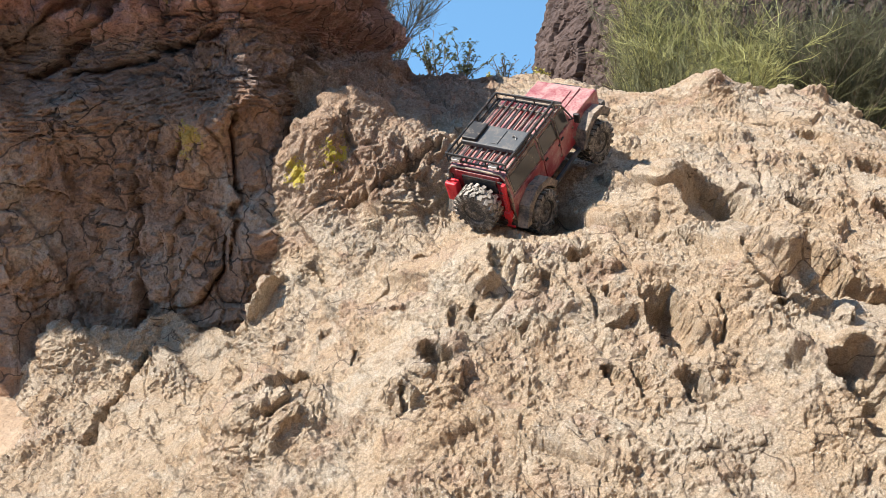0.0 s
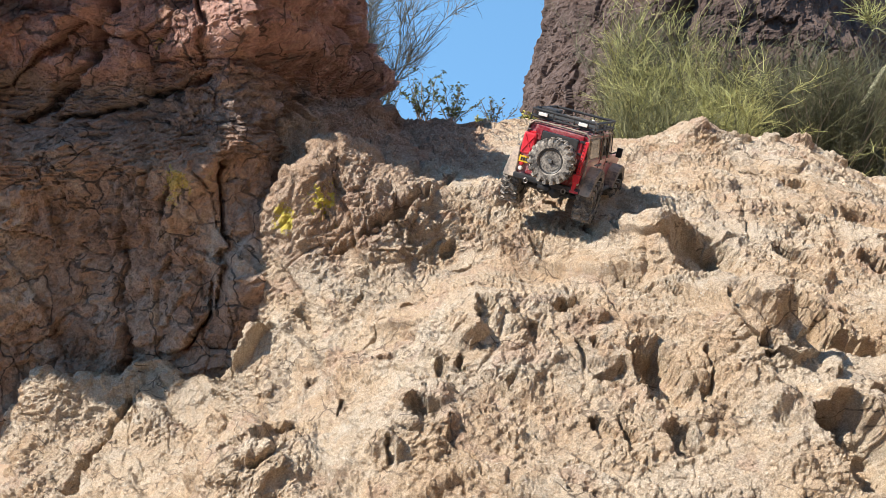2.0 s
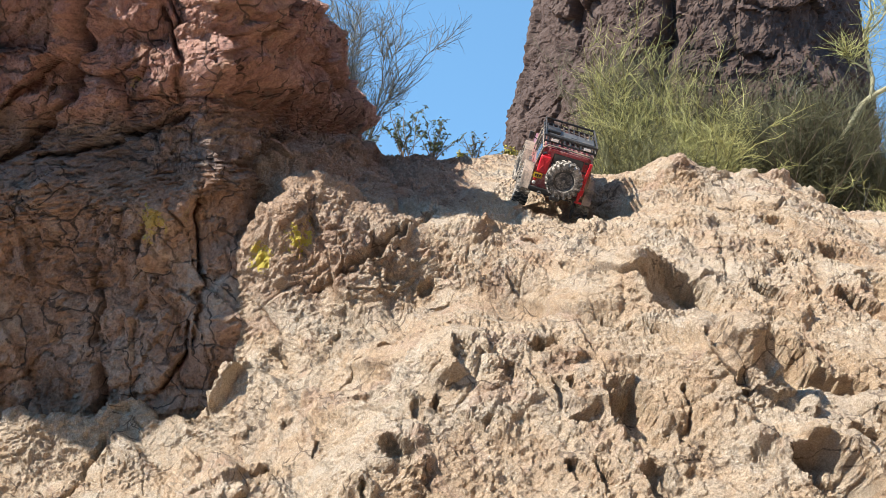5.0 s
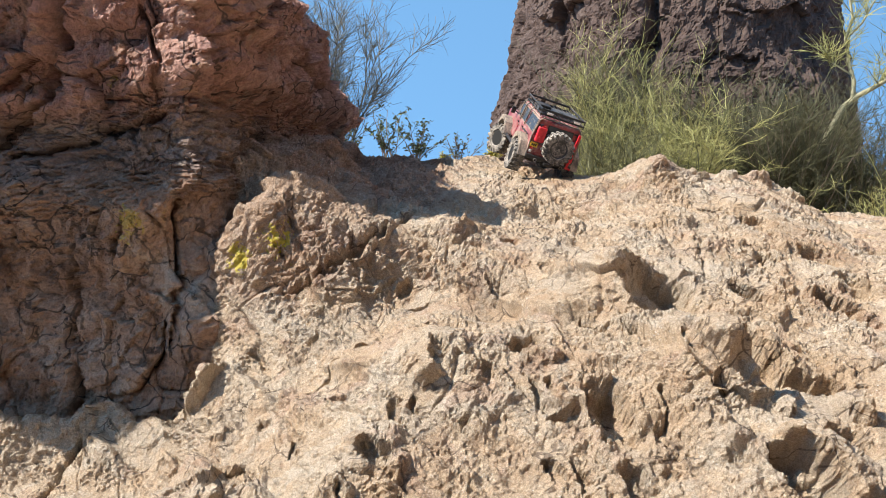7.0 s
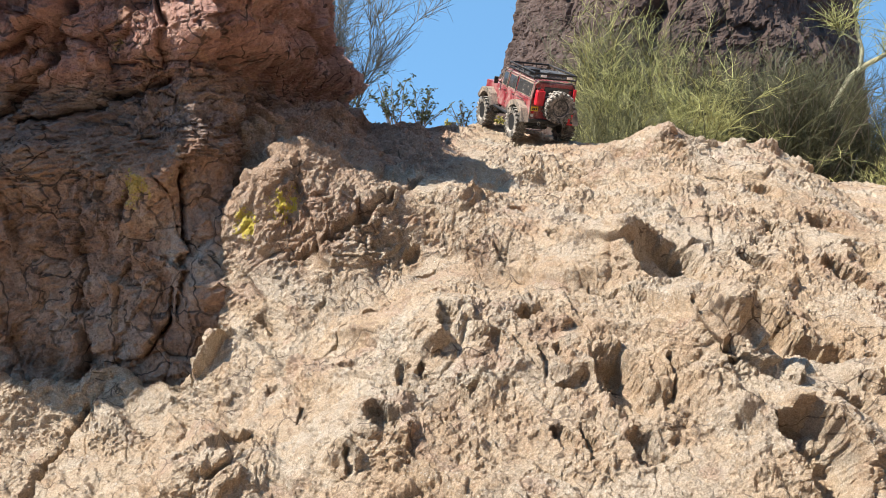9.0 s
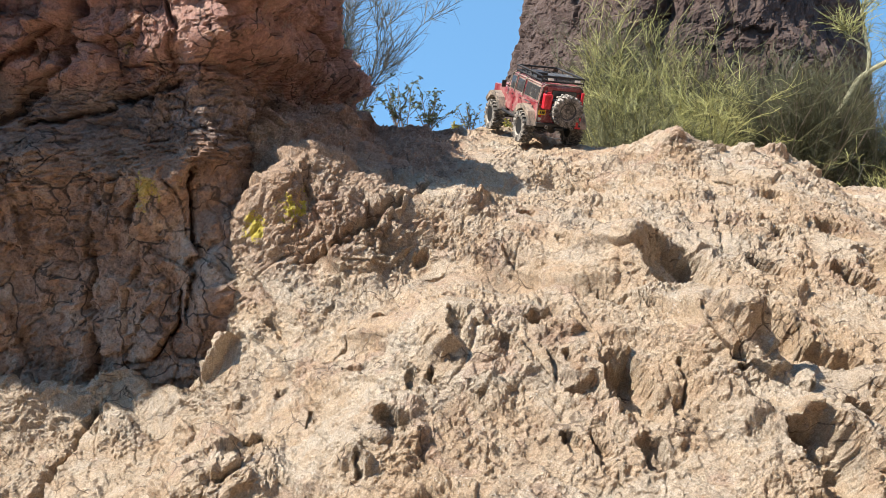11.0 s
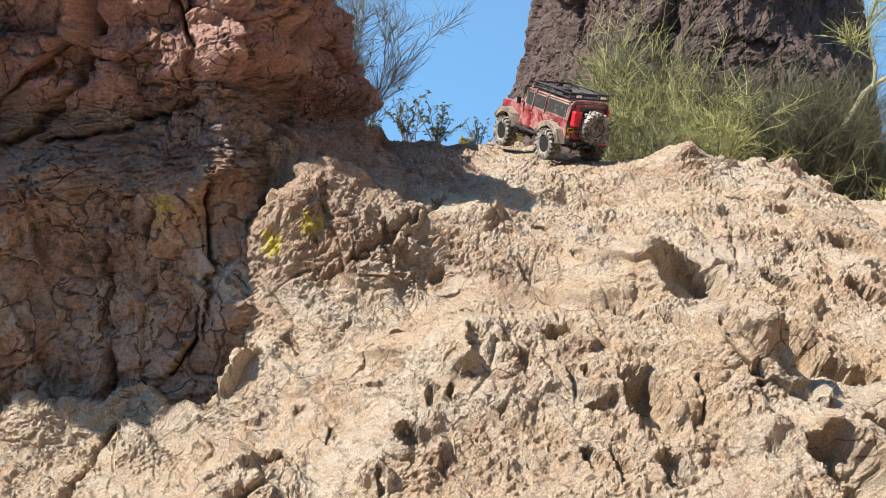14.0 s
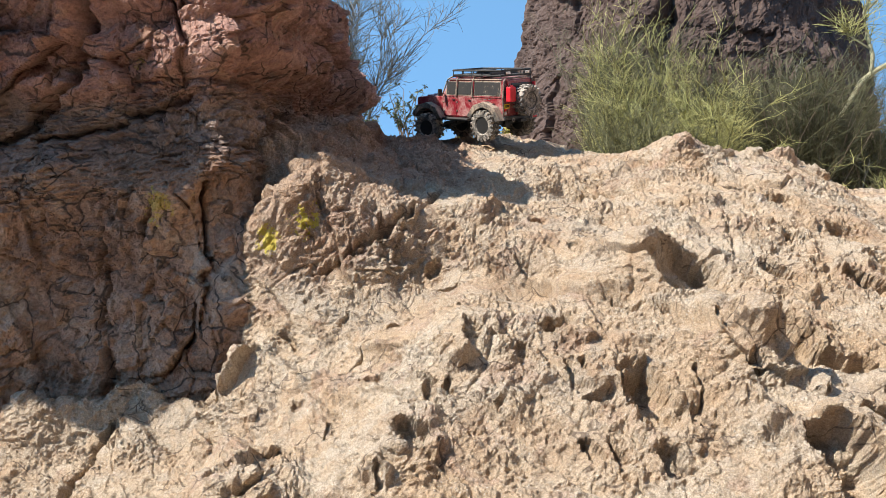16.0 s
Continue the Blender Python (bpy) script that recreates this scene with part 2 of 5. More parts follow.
def sheet(name, px, py, pz, mat):
    """A mesh from three arrays of one shape, rows by columns."""
    rows, cols = px.shape
    me = bpy.data.meshes.new(name)
    co = np.stack([px, py, pz], -1).reshape(-1, 3).astype(np.float32)
    idx = np.arange(rows * cols).reshape(rows, cols)
    quads = np.stack([idx[:-1, :-1], idx[:-1, 1:], idx[1:, 1:], idx[1:, :-1]], -1).reshape(-1, 4)
    me.vertices.add(len(co))
    me.vertices.foreach_set("co", co.ravel())
    me.loops.add(quads.size)
    me.loops.foreach_set("vertex_index", quads.ravel().astype(np.int32))
    me.polygons.add(len(quads))
    me.polygons.foreach_set("loop_start", np.arange(0, quads.size, 4, dtype=np.int32))
    me.update(calc_edges=True)
    me.polygons.foreach_set("use_smooth", np.zeros(len(quads), dtype=bool))
    me.materials.append(mat)
    me.validate()
    return new(name, me)


# ---- the rock slope: height along a way that leans 45 degrees back, over x and the way uphill ----
NET = [
    [-1.91, -1.42, -0.96, -0.59, -0.36, -0.27, -0.28, -0.32, -0.33, -0.32, -0.29],
    [-1.68, -1.38, -1.06, -0.75, -0.50, -0.39, -0.39, -0.43, -0.43, -0.41, -0.37],
    [-1.42, -1.31, -1.16, -0.94, -0.70, -0.53, -0.48, -0.52, -0.51, -0.50, -0.46],
    [-1.10, -1.18, -1.23, -1.21, -1.06, -0.76, -0.59, -0.64, -0.64, -0.62, -0.61],
    [-0.72, -0.92, -1.17, -1.38, -1.43, -1.15, -0.83, -0.71, -0.81, -0.85, -0.90],
    [-0.34, -0.53, -0.74, -0.97, -1.11, -1.04, -1.03, -1.00, -1.07, -1.17, -1.38],
    [0.06, -0.10, -0.19, -0.30, -0.61, -1.05, -1.34, -1.38, -1.26, -1.43, -2.04],
    [0.50, 0.22, -0.08, -0.49, -1.17, -1.44, -1.69, -1.73, -1.69, -1.95, -2.61],
    [0.97, 0.47, -0.04, -0.50, -1.03, -2.20, -2.56, -2.44, -2.41, -2.61, -3.00],
]
MOUNDS = [
    (-0.65, 3.80, 0.10, 0.688),
    (-0.52, 3.62, 0.07, 0.296),
    (-0.66, 3.27, 0.07, 0.223),
    (-0.38, 2.86, 0.08, 0.115),
    (-1.15, 2.85, 0.07, -0.125),
    (-0.05, 2.20, 0.10, 0.112),
    (0.15, 3.82, 0.15, 0.256),
    (0.42, 2.50, 0.07, 0.106),
    (-0.52, 2.74, 0.07, 0.117),
    (-0.70, 2.15, 0.10, -0.089),
    (0.56, 2.18, 0.07, 0.117),
    (0.67, 3.30, 0.07, 0.093),
    (-0.10, 2.55, 0.10, -0.120),
    (0.91, 3.55, 0.07, -0.272),
    (-0.49, 1.87, 0.07, 0.149),
    (0.60, 3.86, 0.07, -0.251),
    (0.14, 2.46, 0.07, -0.072),
    (-0.49, 3.37, 0.07, 0.133),
    (-0.17, 1.94, 0.07, 0.097),
    (0.35, 3.05, 0.10, -0.130),
    (0.67, 1.90, 0.07, 0.101),
    (-0.30, 3.50, 0.10, -0.115),
    (1.02, 3.30, 0.16, 0.065),
    (0.68, 3.24, 0.10, 0.040),
]
HALF = math.sqrt(0.5)


def weights(t, n):
    i = np.clip(np.floor(t).astype(int), 0, n - 4)
    u = t - i
    return i, ((1 - u) ** 3 / 6, (3 * u**3 - 6 * u**2 + 4) / 6, (-3 * u**3 + 3 * u**2 + 3 * u + 1) / 6, u**3 / 6)


def broad_relief(x, v):
    net = np.array(NET)
    ix, bx = weights((x + 2.3) / 0.45, 11)
    iv, bv = weights((v - 0.85) / 0.46, 9)
    h = sum(bx[a] * bv[b] * net[iv + b, ix + a] for a in range(4) for b in range(4))
    for mx, mv, r, top in MOUNDS:
        h = h + top * np.exp(-((x - mx) ** 2 + (v - mv) ** 2) / (2 * r * r))
    return h


# ---- the slope's broken stone, each row: x, way uphill, half length, half width, the length's direction in degrees, depth or height ----
NOTCHES_EAST = [
    (0.500, 2.435, 0.098, 0.078, -49, 0.106), (0.655, 2.211, 0.120, 0.066, -75, 0.129), (0.801, 2.130, 0.096, 0.032, -19, 0.056),
    (0.662, 1.845, 0.090, 0.048, -68, 0.106), (0.783, 1.957, 0.054, 0.035, -44, 0.050), (0.336, 2.013, 0.098, 0.044, -75, 0.078),
    (0.548, 2.085, 0.025, 0.013, -90, 0.034), (0.744, 2.452, 0.079, 0.028, -52, 0.050), (0.971, 2.430, 0.087, 0.035, -44, 0.056),
    (0.359, 1.862, 0.042, 0.019, -51, 0.039), (0.516, 2.191, 0.055, 0.014, -91, 0.034), (0.642, 2.908, 0.034, 0.018, -32, 0.028),
    (0.847, 2.666, 0.046, 0.022, -33, 0.034), (0.406, 2.769, 0.031, 0.012, -42, 0.022), (0.800, 2.980, 0.050, 0.020, -30, 0.034),
]
NOTCHES_MIDDLE = [
    (0.180, 2.245, 0.043, 0.028, 39, 0.045), (0.241, 2.021, 0.035, 0.014, 21, 0.028), (0.183, 2.092, 0.045, 0.010, -83, 0.025),
    (0.223, 2.099, 0.030, 0.009, -79, 0.022), (-0.005, 2.165, 0.048, 0.016, -83, 0.040), (-0.130, 1.928, 0.038, 0.030, -41, 0.055),
    (-0.091, 2.043, 0.055, 0.012, -69, 0.032), (-0.190, 1.841, 0.024, 0.010, -82, 0.030), (-0.315, 2.034, 0.044, 0.011, -106, 0.022),
    (0.206, 1.895, 0.030, 0.013, -64, 0.028), (0.253, 1.878, 0.033, 0.011, -62, 0.028), (0.082, 2.131, 0.027, 0.010, -65, 0.020),
    (0.048, 2.008, 0.014, 0.013, 38, 0.020), (0.260, 2.560, 0.040, 0.012, -60, 0.020),
]
NOTCHES_WEST = [
    (-0.319, 2.412, 0.030, 0.010, -90, 0.020), (-0.051, 2.517, 0.048, 0.012, -6, 0.022), (-0.504, 1.891, 0.034, 0.019, -32, 0.032),
    (-0.652, 1.975, 0.070, 0.008, -91, 0.035), (-0.631, 2.298, 0.017, 0.010, -85, 0.025), (-0.575, 2.394, 0.035, 0.015, -66, 0.032),
    (-0.416, 1.973, 0.023, 0.013, -67, 0.028), (-0.395, 2.150, 0.022, 0.015, 3, 0.022), (-0.233, 2.650, 0.024, 0.009, 28, 0.030),
    (-0.412, 2.642, 0.016, 0.009, -26, 0.020), (-0.097, 2.590, 0.026, 0.012, 56, 0.025), (0.177, 2.742, 0.024, 0.018, 19, 0.020),
]
NOTCHES_SMALL = [
    (1.021, 2.728, 0.06, 0.041, -36, 0.035),
    (1.048, 2.576, 0.059, 0.042, -38, 0.04),
    (0.904, 2.923, 0.049, 0.031, -30, 0.03),
    (0.56, 2.454, 0.046, 0.033, -49, 0.035),
    (0.705, 2.621, 0.052, 0.019, -55, 0.025),
    (0.13, 2.538, 0.031, 0.01, -63, 0.02),
    (-0.216, 2.15, 0.036, 0.011, -48, 0.022),
    (-0.455, 2.395, 0.034, 0.011, -65, 0.022),
    (-0.055, 2.06, 0.03, 0.009, -68, 0.025),
]
BLOCKS_EAST = [
    (0.213, 2.210, 0.034, 0.030, -37, 0.035), (0.670, 2.051, 0.020, 0.025, -33, 0.032), (0.636, 1.956, 0.020, 0.028, 1, 0.030),
    (0.562, 2.190, 0.060, 0.060, -55, 0.045), (0.315, 2.115, 0.037, 0.026, -118, 0.030), (0.816, 2.067, 0.048, 0.036, -59, 0.045),
    (0.509, 1.992, 0.090, 0.055, -75, 0.035), (0.660, 3.238, 0.050, 0.040, 0, 0.030), (0.800, 3.240, 0.040, 0.035, 10, 0.030),
    (0.905, 3.260, 0.035, 0.040, -20, 0.032), (1.020, 3.290, 0.045, 0.045, 0, 0.040), (1.120, 3.240, 0.050, 0.040, -30, 0.030),
]
BLOCKS_WEST = [
    (-0.607, 2.350, 0.076, 0.045, -132, 0.070), (-0.462, 1.976, 0.060, 0.030, 60, 0.045), (0.005, 2.780, 0.065, 0.060, -19, 0.030),
    (-0.039, 2.156, 0.050, 0.055, -48, 0.035), (-0.642, 2.129, 0.032, 0.038, 26, 0.032), (-0.201, 1.861, 0.044, 0.026, -69, 0.032),
    (-0.520, 2.180, 0.030, 0.024, 20, 0.025),
]
CRACKS = [
    (-0.24, 2.65, -0.14, 2.74, 0.007, 0.05), (-0.14, 2.74, -0.08, 2.87, 0.007, 0.04), (-0.40, 2.567, -0.33, 2.58, 0.007, 0.035),
    (-0.33, 2.58, -0.24, 2.65, 0.007, 0.04), (-0.923, 2.26, -0.962, 2.132, 0.008, 0.05), (-0.962, 2.132, -0.99, 1.98, 0.008, 0.05),
    (-0.451, 1.829, -0.403, 1.922, 0.007, 0.035), (0.437, 2.077, 0.418, 1.964, 0.006, 0.030), (0.30, 2.33, 0.42, 2.28, 0.005, 0.02),
    (-0.12, 2.30, -0.02, 2.36, 0.005, 0.02), (-0.30, 2.22, -0.17, 2.31, 0.006, 0.02),
]


def nodules(x, y, seed):
    """Rounded lumps packed side by side with tight creases between them."""
    i, j = np.floor(x), np.floor(y)
    best = np.full(x.shape, 9.0)
    for di in (-1, 0, 1):
        for dj in (-1, 0, 1):
            a, b = i + di, j + dj
            u = x - a - 0.1 - 0.8 * lattice(a, b, seed)
            w = y - b - 0.1 - 0.8 * lattice(a, b, seed + 1)
            best = np.minimum(best, (u * u + w * w) * (0.7 + 0.8 * lattice(a, b, seed + 2)))
    return 1 - np.minimum(best * 1.5, 1.2)


def shelf_height(v, level, rise):
    """The height over the leaning plane at which the ground is level, but for an even rise with y."""
    c, s = math.cos(radians(3)), math.sin(radians(3))
    a, b = s - rise * c, c + rise * s
    return (level - 1.5 + 1.5 * b - HALF * v * (a + b)) / (HALF * (b - a))


def chip(h, tx, tv, row, sign):
    """A broken piece: a notch with its steep wall to the light, or a block that rises away from it."""
    cx, cv, along, across, way, size = row
    c, s = math.cos(radians(way)), math.sin(radians(way))
    near = (np.abs(tx - cx) < along + across + 0.06) & (np.abs(tv - cv) < along + across + 0.06)
    dx, dv = tx[near] - cx, tv[near] - cv
    p, q = np.abs(dx * c + dv * s) / along, np.abs(dv * c - dx * s) / across
    inside = 1 - (p**2.6 + q**2.6) ** (1 / 2.6)
    away = np.clip(0.5 + 0.5 * (0.80 * dx - 0.60 * dv) / (0.7 * (along + across)), 0, 1)
    if sign < 0:
        h[near] -= 1.25 * size * smooth(-0.18, 0.30 + 0.35 * away, inside) * (1.05 - 0.40 * away)
    else:
        h[near] += 1.25 * size * smooth(-0.15, 0.25 + 0.5 * (1 - away), inside) * (0.35 + 0.75 * away)


def broken_faces(wx, wv, knobs, calm):
    h = 0
    for size, depth, plain in ((0.17, 0.020, 1.0), (0.072, 0.0095, 0.75), (0.033, 0.0042, 0.55)):
        face, joint = facets(wx / size + 0.4 * wv / size, wv / size, int(size * 1000))
        h = h + depth * (plain + (1 - plain) * knobs) * calm * (face * smooth(-0.015, 0.13, joint) - 0.25 * (1 - smooth(0, 0.06, joint)))
    return h


def hillside():
    xs = np.concatenate([np.arange(-3.4, -1.3, 0.02), np.arange(-1.3, 1.6, STEP), np.arange(1.6, 3.7, 0.02)])
    vs = np.concatenate([np.arange(0.05, 1.6, 0.015), np.arange(1.6, 3.95, STEP), np.arange(3.95, 4.6, 0.012)])
    x, v = np.meshgrid(xs, vs)
    # past the well-known part it runs on evenly, down to the foot of the slope
    h = broad_relief(np.clip(x, -1.5, 1.28), np.clip(v, 1.4, 4.35)) - 0.21 * np.minimum(v - 1.4, 0) - 0.9 * np.maximum(v - 4.35, 0)
    # the knob and the slab beside it lean to the light; the saddle is a gentle ramp up to a level crest
    lean = 1.1 * np.clip(x + 0.66, 0, 0.21) + 0.3 * np.clip(x + 0.45, 0, 0.12) - 0.13 - 0.6 * (v - 2.74)
    h = h + lean * smooth(-0.70, -0.62, x) * smooth(0.04, -0.34, x) * np.exp(-((v - 2.76) ** 2) / 0.030)
    h = h + 0.42 * (x + 0.17) * np.exp(-((x + 0.17) ** 2 + (v - 2.72) ** 2) / 0.10) * smooth(0.16, -0.14, x)
    reach = smooth(0, 0.08, x + 0.22 + 0.14 * smooth(3.0, 3.25, v)) * smooth(0.46, 0.32, x)
    h = h + reach * np.minimum(shelf_height(v, 0.9975, 0.142) - h, 0) * 0.95
    # the foot of the cliff: level ground above the knob, and the rock runs in behind the cliff's face
    top = shelf_height(v, 1.475, 0.032) + 0.03 * fbm(x * 4, v * 4, 15, 3)
    h = h + smooth(-0.02, -0.16, x) * smooth(2.86, 3.0, v) * np.minimum(top - h, 0)
    h = h - 0.36 * smooth(2.29, 2.42, v + 0.07 * fbm(x * 5, v * 5, 17, 4)) * (1 - 0.65 * smooth(2.74, 2.88, v)) * smooth(-0.575, -0.625, x)
    # beyond the boulder, out of view, the ground is lowered to cast no shadow on the slope
    h = h - 0.25 * smooth(-1.14, -1.45, x) * smooth(1.85, 2.1, v)
    slope_x, slope_v = np.gradient(h, xs, axis=1), np.gradient(h, vs, axis=0)
    wx, wv = x + 0.022 * fbm(x * 6, v * 6, 3, 3), v + 0.022 * fbm(x * 6, v * 6, 9, 3)
    tx, tv = x + 0.016 * fbm(x * 18, v * 18, 13), v + 0.016 * fbm(x * 18, v * 18, 19)
    # knobbly stone in some places, flatter broken slabs in others
    saddle = smooth(2.98, 3.1, v) * smooth(0.05, -0.15, x)
    boss = np.exp(-((x + 0.42) ** 2 + (v - 2.76) ** 2) / 0.02)
    knobs = np.maximum(smooth(-0.20, 0.30, fbm(x * 3.1, v * 3.1, 41, 3)), boss)
    calm = 1 - 0.5 * smooth(0.32, 0.5, x) * smooth(3.1, 3.3, v)
    ex, ev = x + 0.012 * fbm(x * 15, v * 15, 23, 5, 0.6), v + 0.012 * fbm(x * 15, v * 15, 29, 5, 0.6)
    for row in BLOCKS_EAST + BLOCKS_WEST:
        chip(h, ex, ev, row, 1)
    for row in NOTCHES_EAST + NOTCHES_MIDDLE + NOTCHES_WEST + NOTCHES_SMALL:
        chip(h, ex, ev, row, -1)
    for x1, v1, x2, v2, wide, deep in CRACKS:
        dx, dv = x2 - x1, v2 - v1
        k = np.clip(((tx - x1) * dx + (tv - v1) * dv) / (dx * dx + dv * dv), 0, 1)
        h = h - deep * np.exp(-((tx - x1 - k * dx) ** 2 + (tv - v1 - k * dv) ** 2) / (wide * wide))
    # the smaller pieces stand out square to the broad surface
    out = broken_faces(wx, wv, knobs, calm)
    for size, depth in ((0.062, 0.0085), (0.028, 0.0052), (0.0135, 0.0027)):
        out = out + depth * (0.15 + 0.95 * knobs) * calm * nodules(tx / size, tv / size, int(size * 3000))
    out = out + (0.003 + 0.004 * knobs) * fbm(tx * 24, tv * 24, 31, 4, 0.66)
    out = out + boss * (0.022 * nodules(tx / 0.050, tv / 0.060, 51) + 0.009 * nodules(tx / 0.022, tv / 0.026, 52) - 0.012)
    # pits and crumbs
    pit = nodules(ex / 0.019 + 3, ev / 0.023, 87) * smooth(0.0, 0.3, fbm(x * 7, v * 7, 88, 3))
    out = out - 0.007 * smooth(0.5, 0.95, pit)
    crumb = nodules(ex / 0.015, ev / 0.017 + 5, 95) * smooth(0.0, 0.3, fbm(x * 9, v * 9, 96, 3))
    out = out + 0.0055 * smooth(0.55, 0.9, crumb)
    out = out + saddle * (0.016 * nodules(wx / 0.08, wv / 0.06, 79) + 0.010 * nodules(tx / 0.030, tv / 0.028, 80))
    size = 1 / np.sqrt(1 + slope_x**2 + slope_v**2)
    x, v, h = x - slope_x * size * out, v - slope_v * size * out, h + size * out
    y, z = HALF * (v - h), HALF * (v + h) - 1.5
    c, s = math.cos(radians(3)), math.sin(radians(3))
    y, z = c * y - s * z, 1.5 + s * y + c * z
    z[-1] = 0.2
    z[:, 0], z[:, -1] = np.minimum(z[:, 0], 0.1), np.minimum(z[:, -1], 0.1)
    return sheet("rock_slope", x, y, z, ROCK)


STEP = 0.0032
slope = tagged(hillside(), "pale tan weathered volcanic rock slope with knobbly ledges", "rock slope", kind="structure")


# ---- the cliff beside the saddle: its foot line in plan, and what stands out of it or back ----
# west of x -1.3 it is out of view, brought forward to shade the panel
CLIFF_LINE = [(-3.6, 2.9), (-2.6, 2.30), (-2.0, 2.16), (-1.65, 2.20), (-1.42, 2.50), (-1.25, 2.70), (-1.05, 2.69), (-0.9, 2.63), (-0.8, 2.595), (-0.72, 2.60), (-0.64, 2.635), (-0.57, 2.70), (-0.55, 2.80),
              (-0.565, 2.95), (-0.575, 3.2), (-0.56, 3.45), (-0.60, 4.0), (-0.55, 4.6), (-0.50, 5.05), (-0.72, 5.5), (-1.2, 5.9), (-2.6, 6.2)]


def cliff():
    line = np.array(CLIFF_LINE)
    for _ in range(3):
        line = np.concatenate([line[:1], np.stack([0.75 * line[:-1] + 0.25 * line[1:], 0.25 * line[:-1] + 0.75 * line[1:]], 1).reshape(-1, 2), line[-1:]])
    run = np.concatenate([[0], np.cumsum(np.hypot(*np.diff(line, axis=0).T))])
    start = float(np.interp(-1.32, line[: len(line) // 2, 0], run[: len(line) // 2]))
    finish = start + 3.6
    ss = np.concatenate([np.arange(0, start, 0.02), np.arange(start, finish, 0.0042), np.arange(finish, run[-1], 0.02)])
    zs = np.concatenate([np.arange(0.55, 0.80, 0.02), np.arange(0.80, 2.12, 0.0042), np.arange(2.12, 2.92, 0.014)])
    s, z = np.meshgrid(ss, zs)
    lx, ly = np.interp(ss, run, line[:, 0]), np.interp(ss, run, line[:, 1])
    nx, ny = np.gradient(ly, ss), -np.gradient(lx, ss)
    k = np.ones(61) / 61
    nx, ny = np.convolve(np.pad(nx, 30, mode="edge"), k, "valid"), np.convolve(np.pad(ny, 30, mode="edge"), k, "valid")
    x0, y0 = np.broadcast_to(lx, s.shape), np.broadcast_to(ly, s.shape)
    near = smooth(3.5, 3.0, y0)
    # a hollow panel below, thin layers set back above it, then a heavy rounded brow
    band = 1.57 + 0.04 * np.sin((x0 + 0.9) * 5) + 0.02 * fbm(s * 2, z * 0 + 1, 7, 2)
    d = -0.10 * smooth(1.42, 1.55, z) * near * (1 - 0.6 * smooth(-0.74, -0.64, x0)) + 0.085 * smooth(band + 0.09, band + 0.17, z) * (0.4 + 0.6 * smooth(-0.72, -0.60, x0) + 0.5 * smooth(-0.9, -1.05, x0))
    d = d - 0.07 * np.exp(-(((x0 + 0.74) / 0.10) ** 2 + ((z - 1.20) / 0.13) ** 2)) - 0.03 * np.exp(-(((x0 + 1.0) / 0.14) ** 2 + ((z - 1.25) / 0.2) ** 2))
    d = d + 0.07 * np.exp(-(((x0 + 1.13) / 0.10) ** 2 + ((z - 1.50) / 0.14) ** 2)) + 0.03 * smooth(-1.35, -1.6, x0) * smooth(1.6, 1.9, z)
    # the unseen western mass is cut back low down to let sun onto the slope
    d = d - (0.25 * smooth(1.84, 1.62, z) + 0.12 * smooth(2.20, 2.02, z)) * smooth(-1.30, -1.45, x0)
    # it stands back behind the knob and comes forward again below it
    corner = smooth(-0.74, -0.66, x0) * near
    d = d + corner * (0.080 * np.exp(-(((z - 1.13) / 0.14) ** 2)) - 0.045 * smooth(1.27, 1.35, z) * smooth(1.50, 1.42, z))
    # the far shoulder leans out below and rounds off lower down
    far = smooth(4.2, 4.8, y0)
    d = d - far * (0.25 * smooth(1.80, 2.06, z) + 0.6 * smooth(2.0, 2.2, z)) + 0.03 * far * smooth(1.82, 1.66, z)
    # unseen western top, and a bulge at x -1.18, added to block the sun
    west = smooth(-1.25, -1.45, x0)
    d = d + 0.14 * np.exp(-(((x0 + 1.18) / 0.10) ** 2)) * smooth(2.0, 2.1, z) * smooth(2.66, 2.56, z) * near
    d = d - (1 - west) * (0.6 * smooth(2.20, 2.60, z) ** 2 + 1.2 * smooth(2.50, 2.72, z)) - west * (0.11 * smooth(2.42, 2.54, z) + 0.5 * smooth(2.72, 2.92, z) ** 2) - 0.7 * smooth(2.06, 2.30, z) * smooth(2.85, 3.2, y0) * smooth(-1.1, -0.8, x0) - 0.03 * smooth(1.92, 1.86, z) * smooth(1.80, 1.86, z) * (1 - far)
    # broken faces: blocks above, upright flakes in the panel, thin layers between
    ws, wz = s + 0.03 * fbm(s * 5, z * 5, 103, 3), z + 0.03 * fbm(s * 5, z * 5, 109, 3)
    ts, tz = s + 0.012 * fbm(s * 16, z * 16, 113), z + 0.012 * fbm(s * 16, z * 16, 119)
    above = smooth(band + 0.04, band + 0.14, z)
    below = smooth(band - 0.06, band - 0.16, z)
    layer = np.clip(1 - above - below, 0, 1)
    face, joint = facets(ws / 0.30 + 0.5 * wz, wz / 0.21 - 0.6 * ws, 177)
    d = d + 0.070 * above * (face * smooth(-0.3, 0.05, joint) - 0.35 * (1 - smooth(0, 0.035, joint)))
    face, joint = facets(ws / 0.13, wz / 0.10 - 0.8 * ws, 178)
    d = d + 0.030 * above * (face * smooth(-0.3, 0.05, joint) - 0.25 * (1 - smooth(0, 0.04, joint)))
    face, joint = facets(ws / 0.11 + 0.3 * wz / 0.11, wz / 0.24, 179)
    d = d + 0.026 * below * (face * smooth(-0.3, 0.05, joint) - 0.40 * (1 - smooth(0, 0.05, joint)))
    face, joint = facets(ws / 0.15, wz / 0.022, 180)
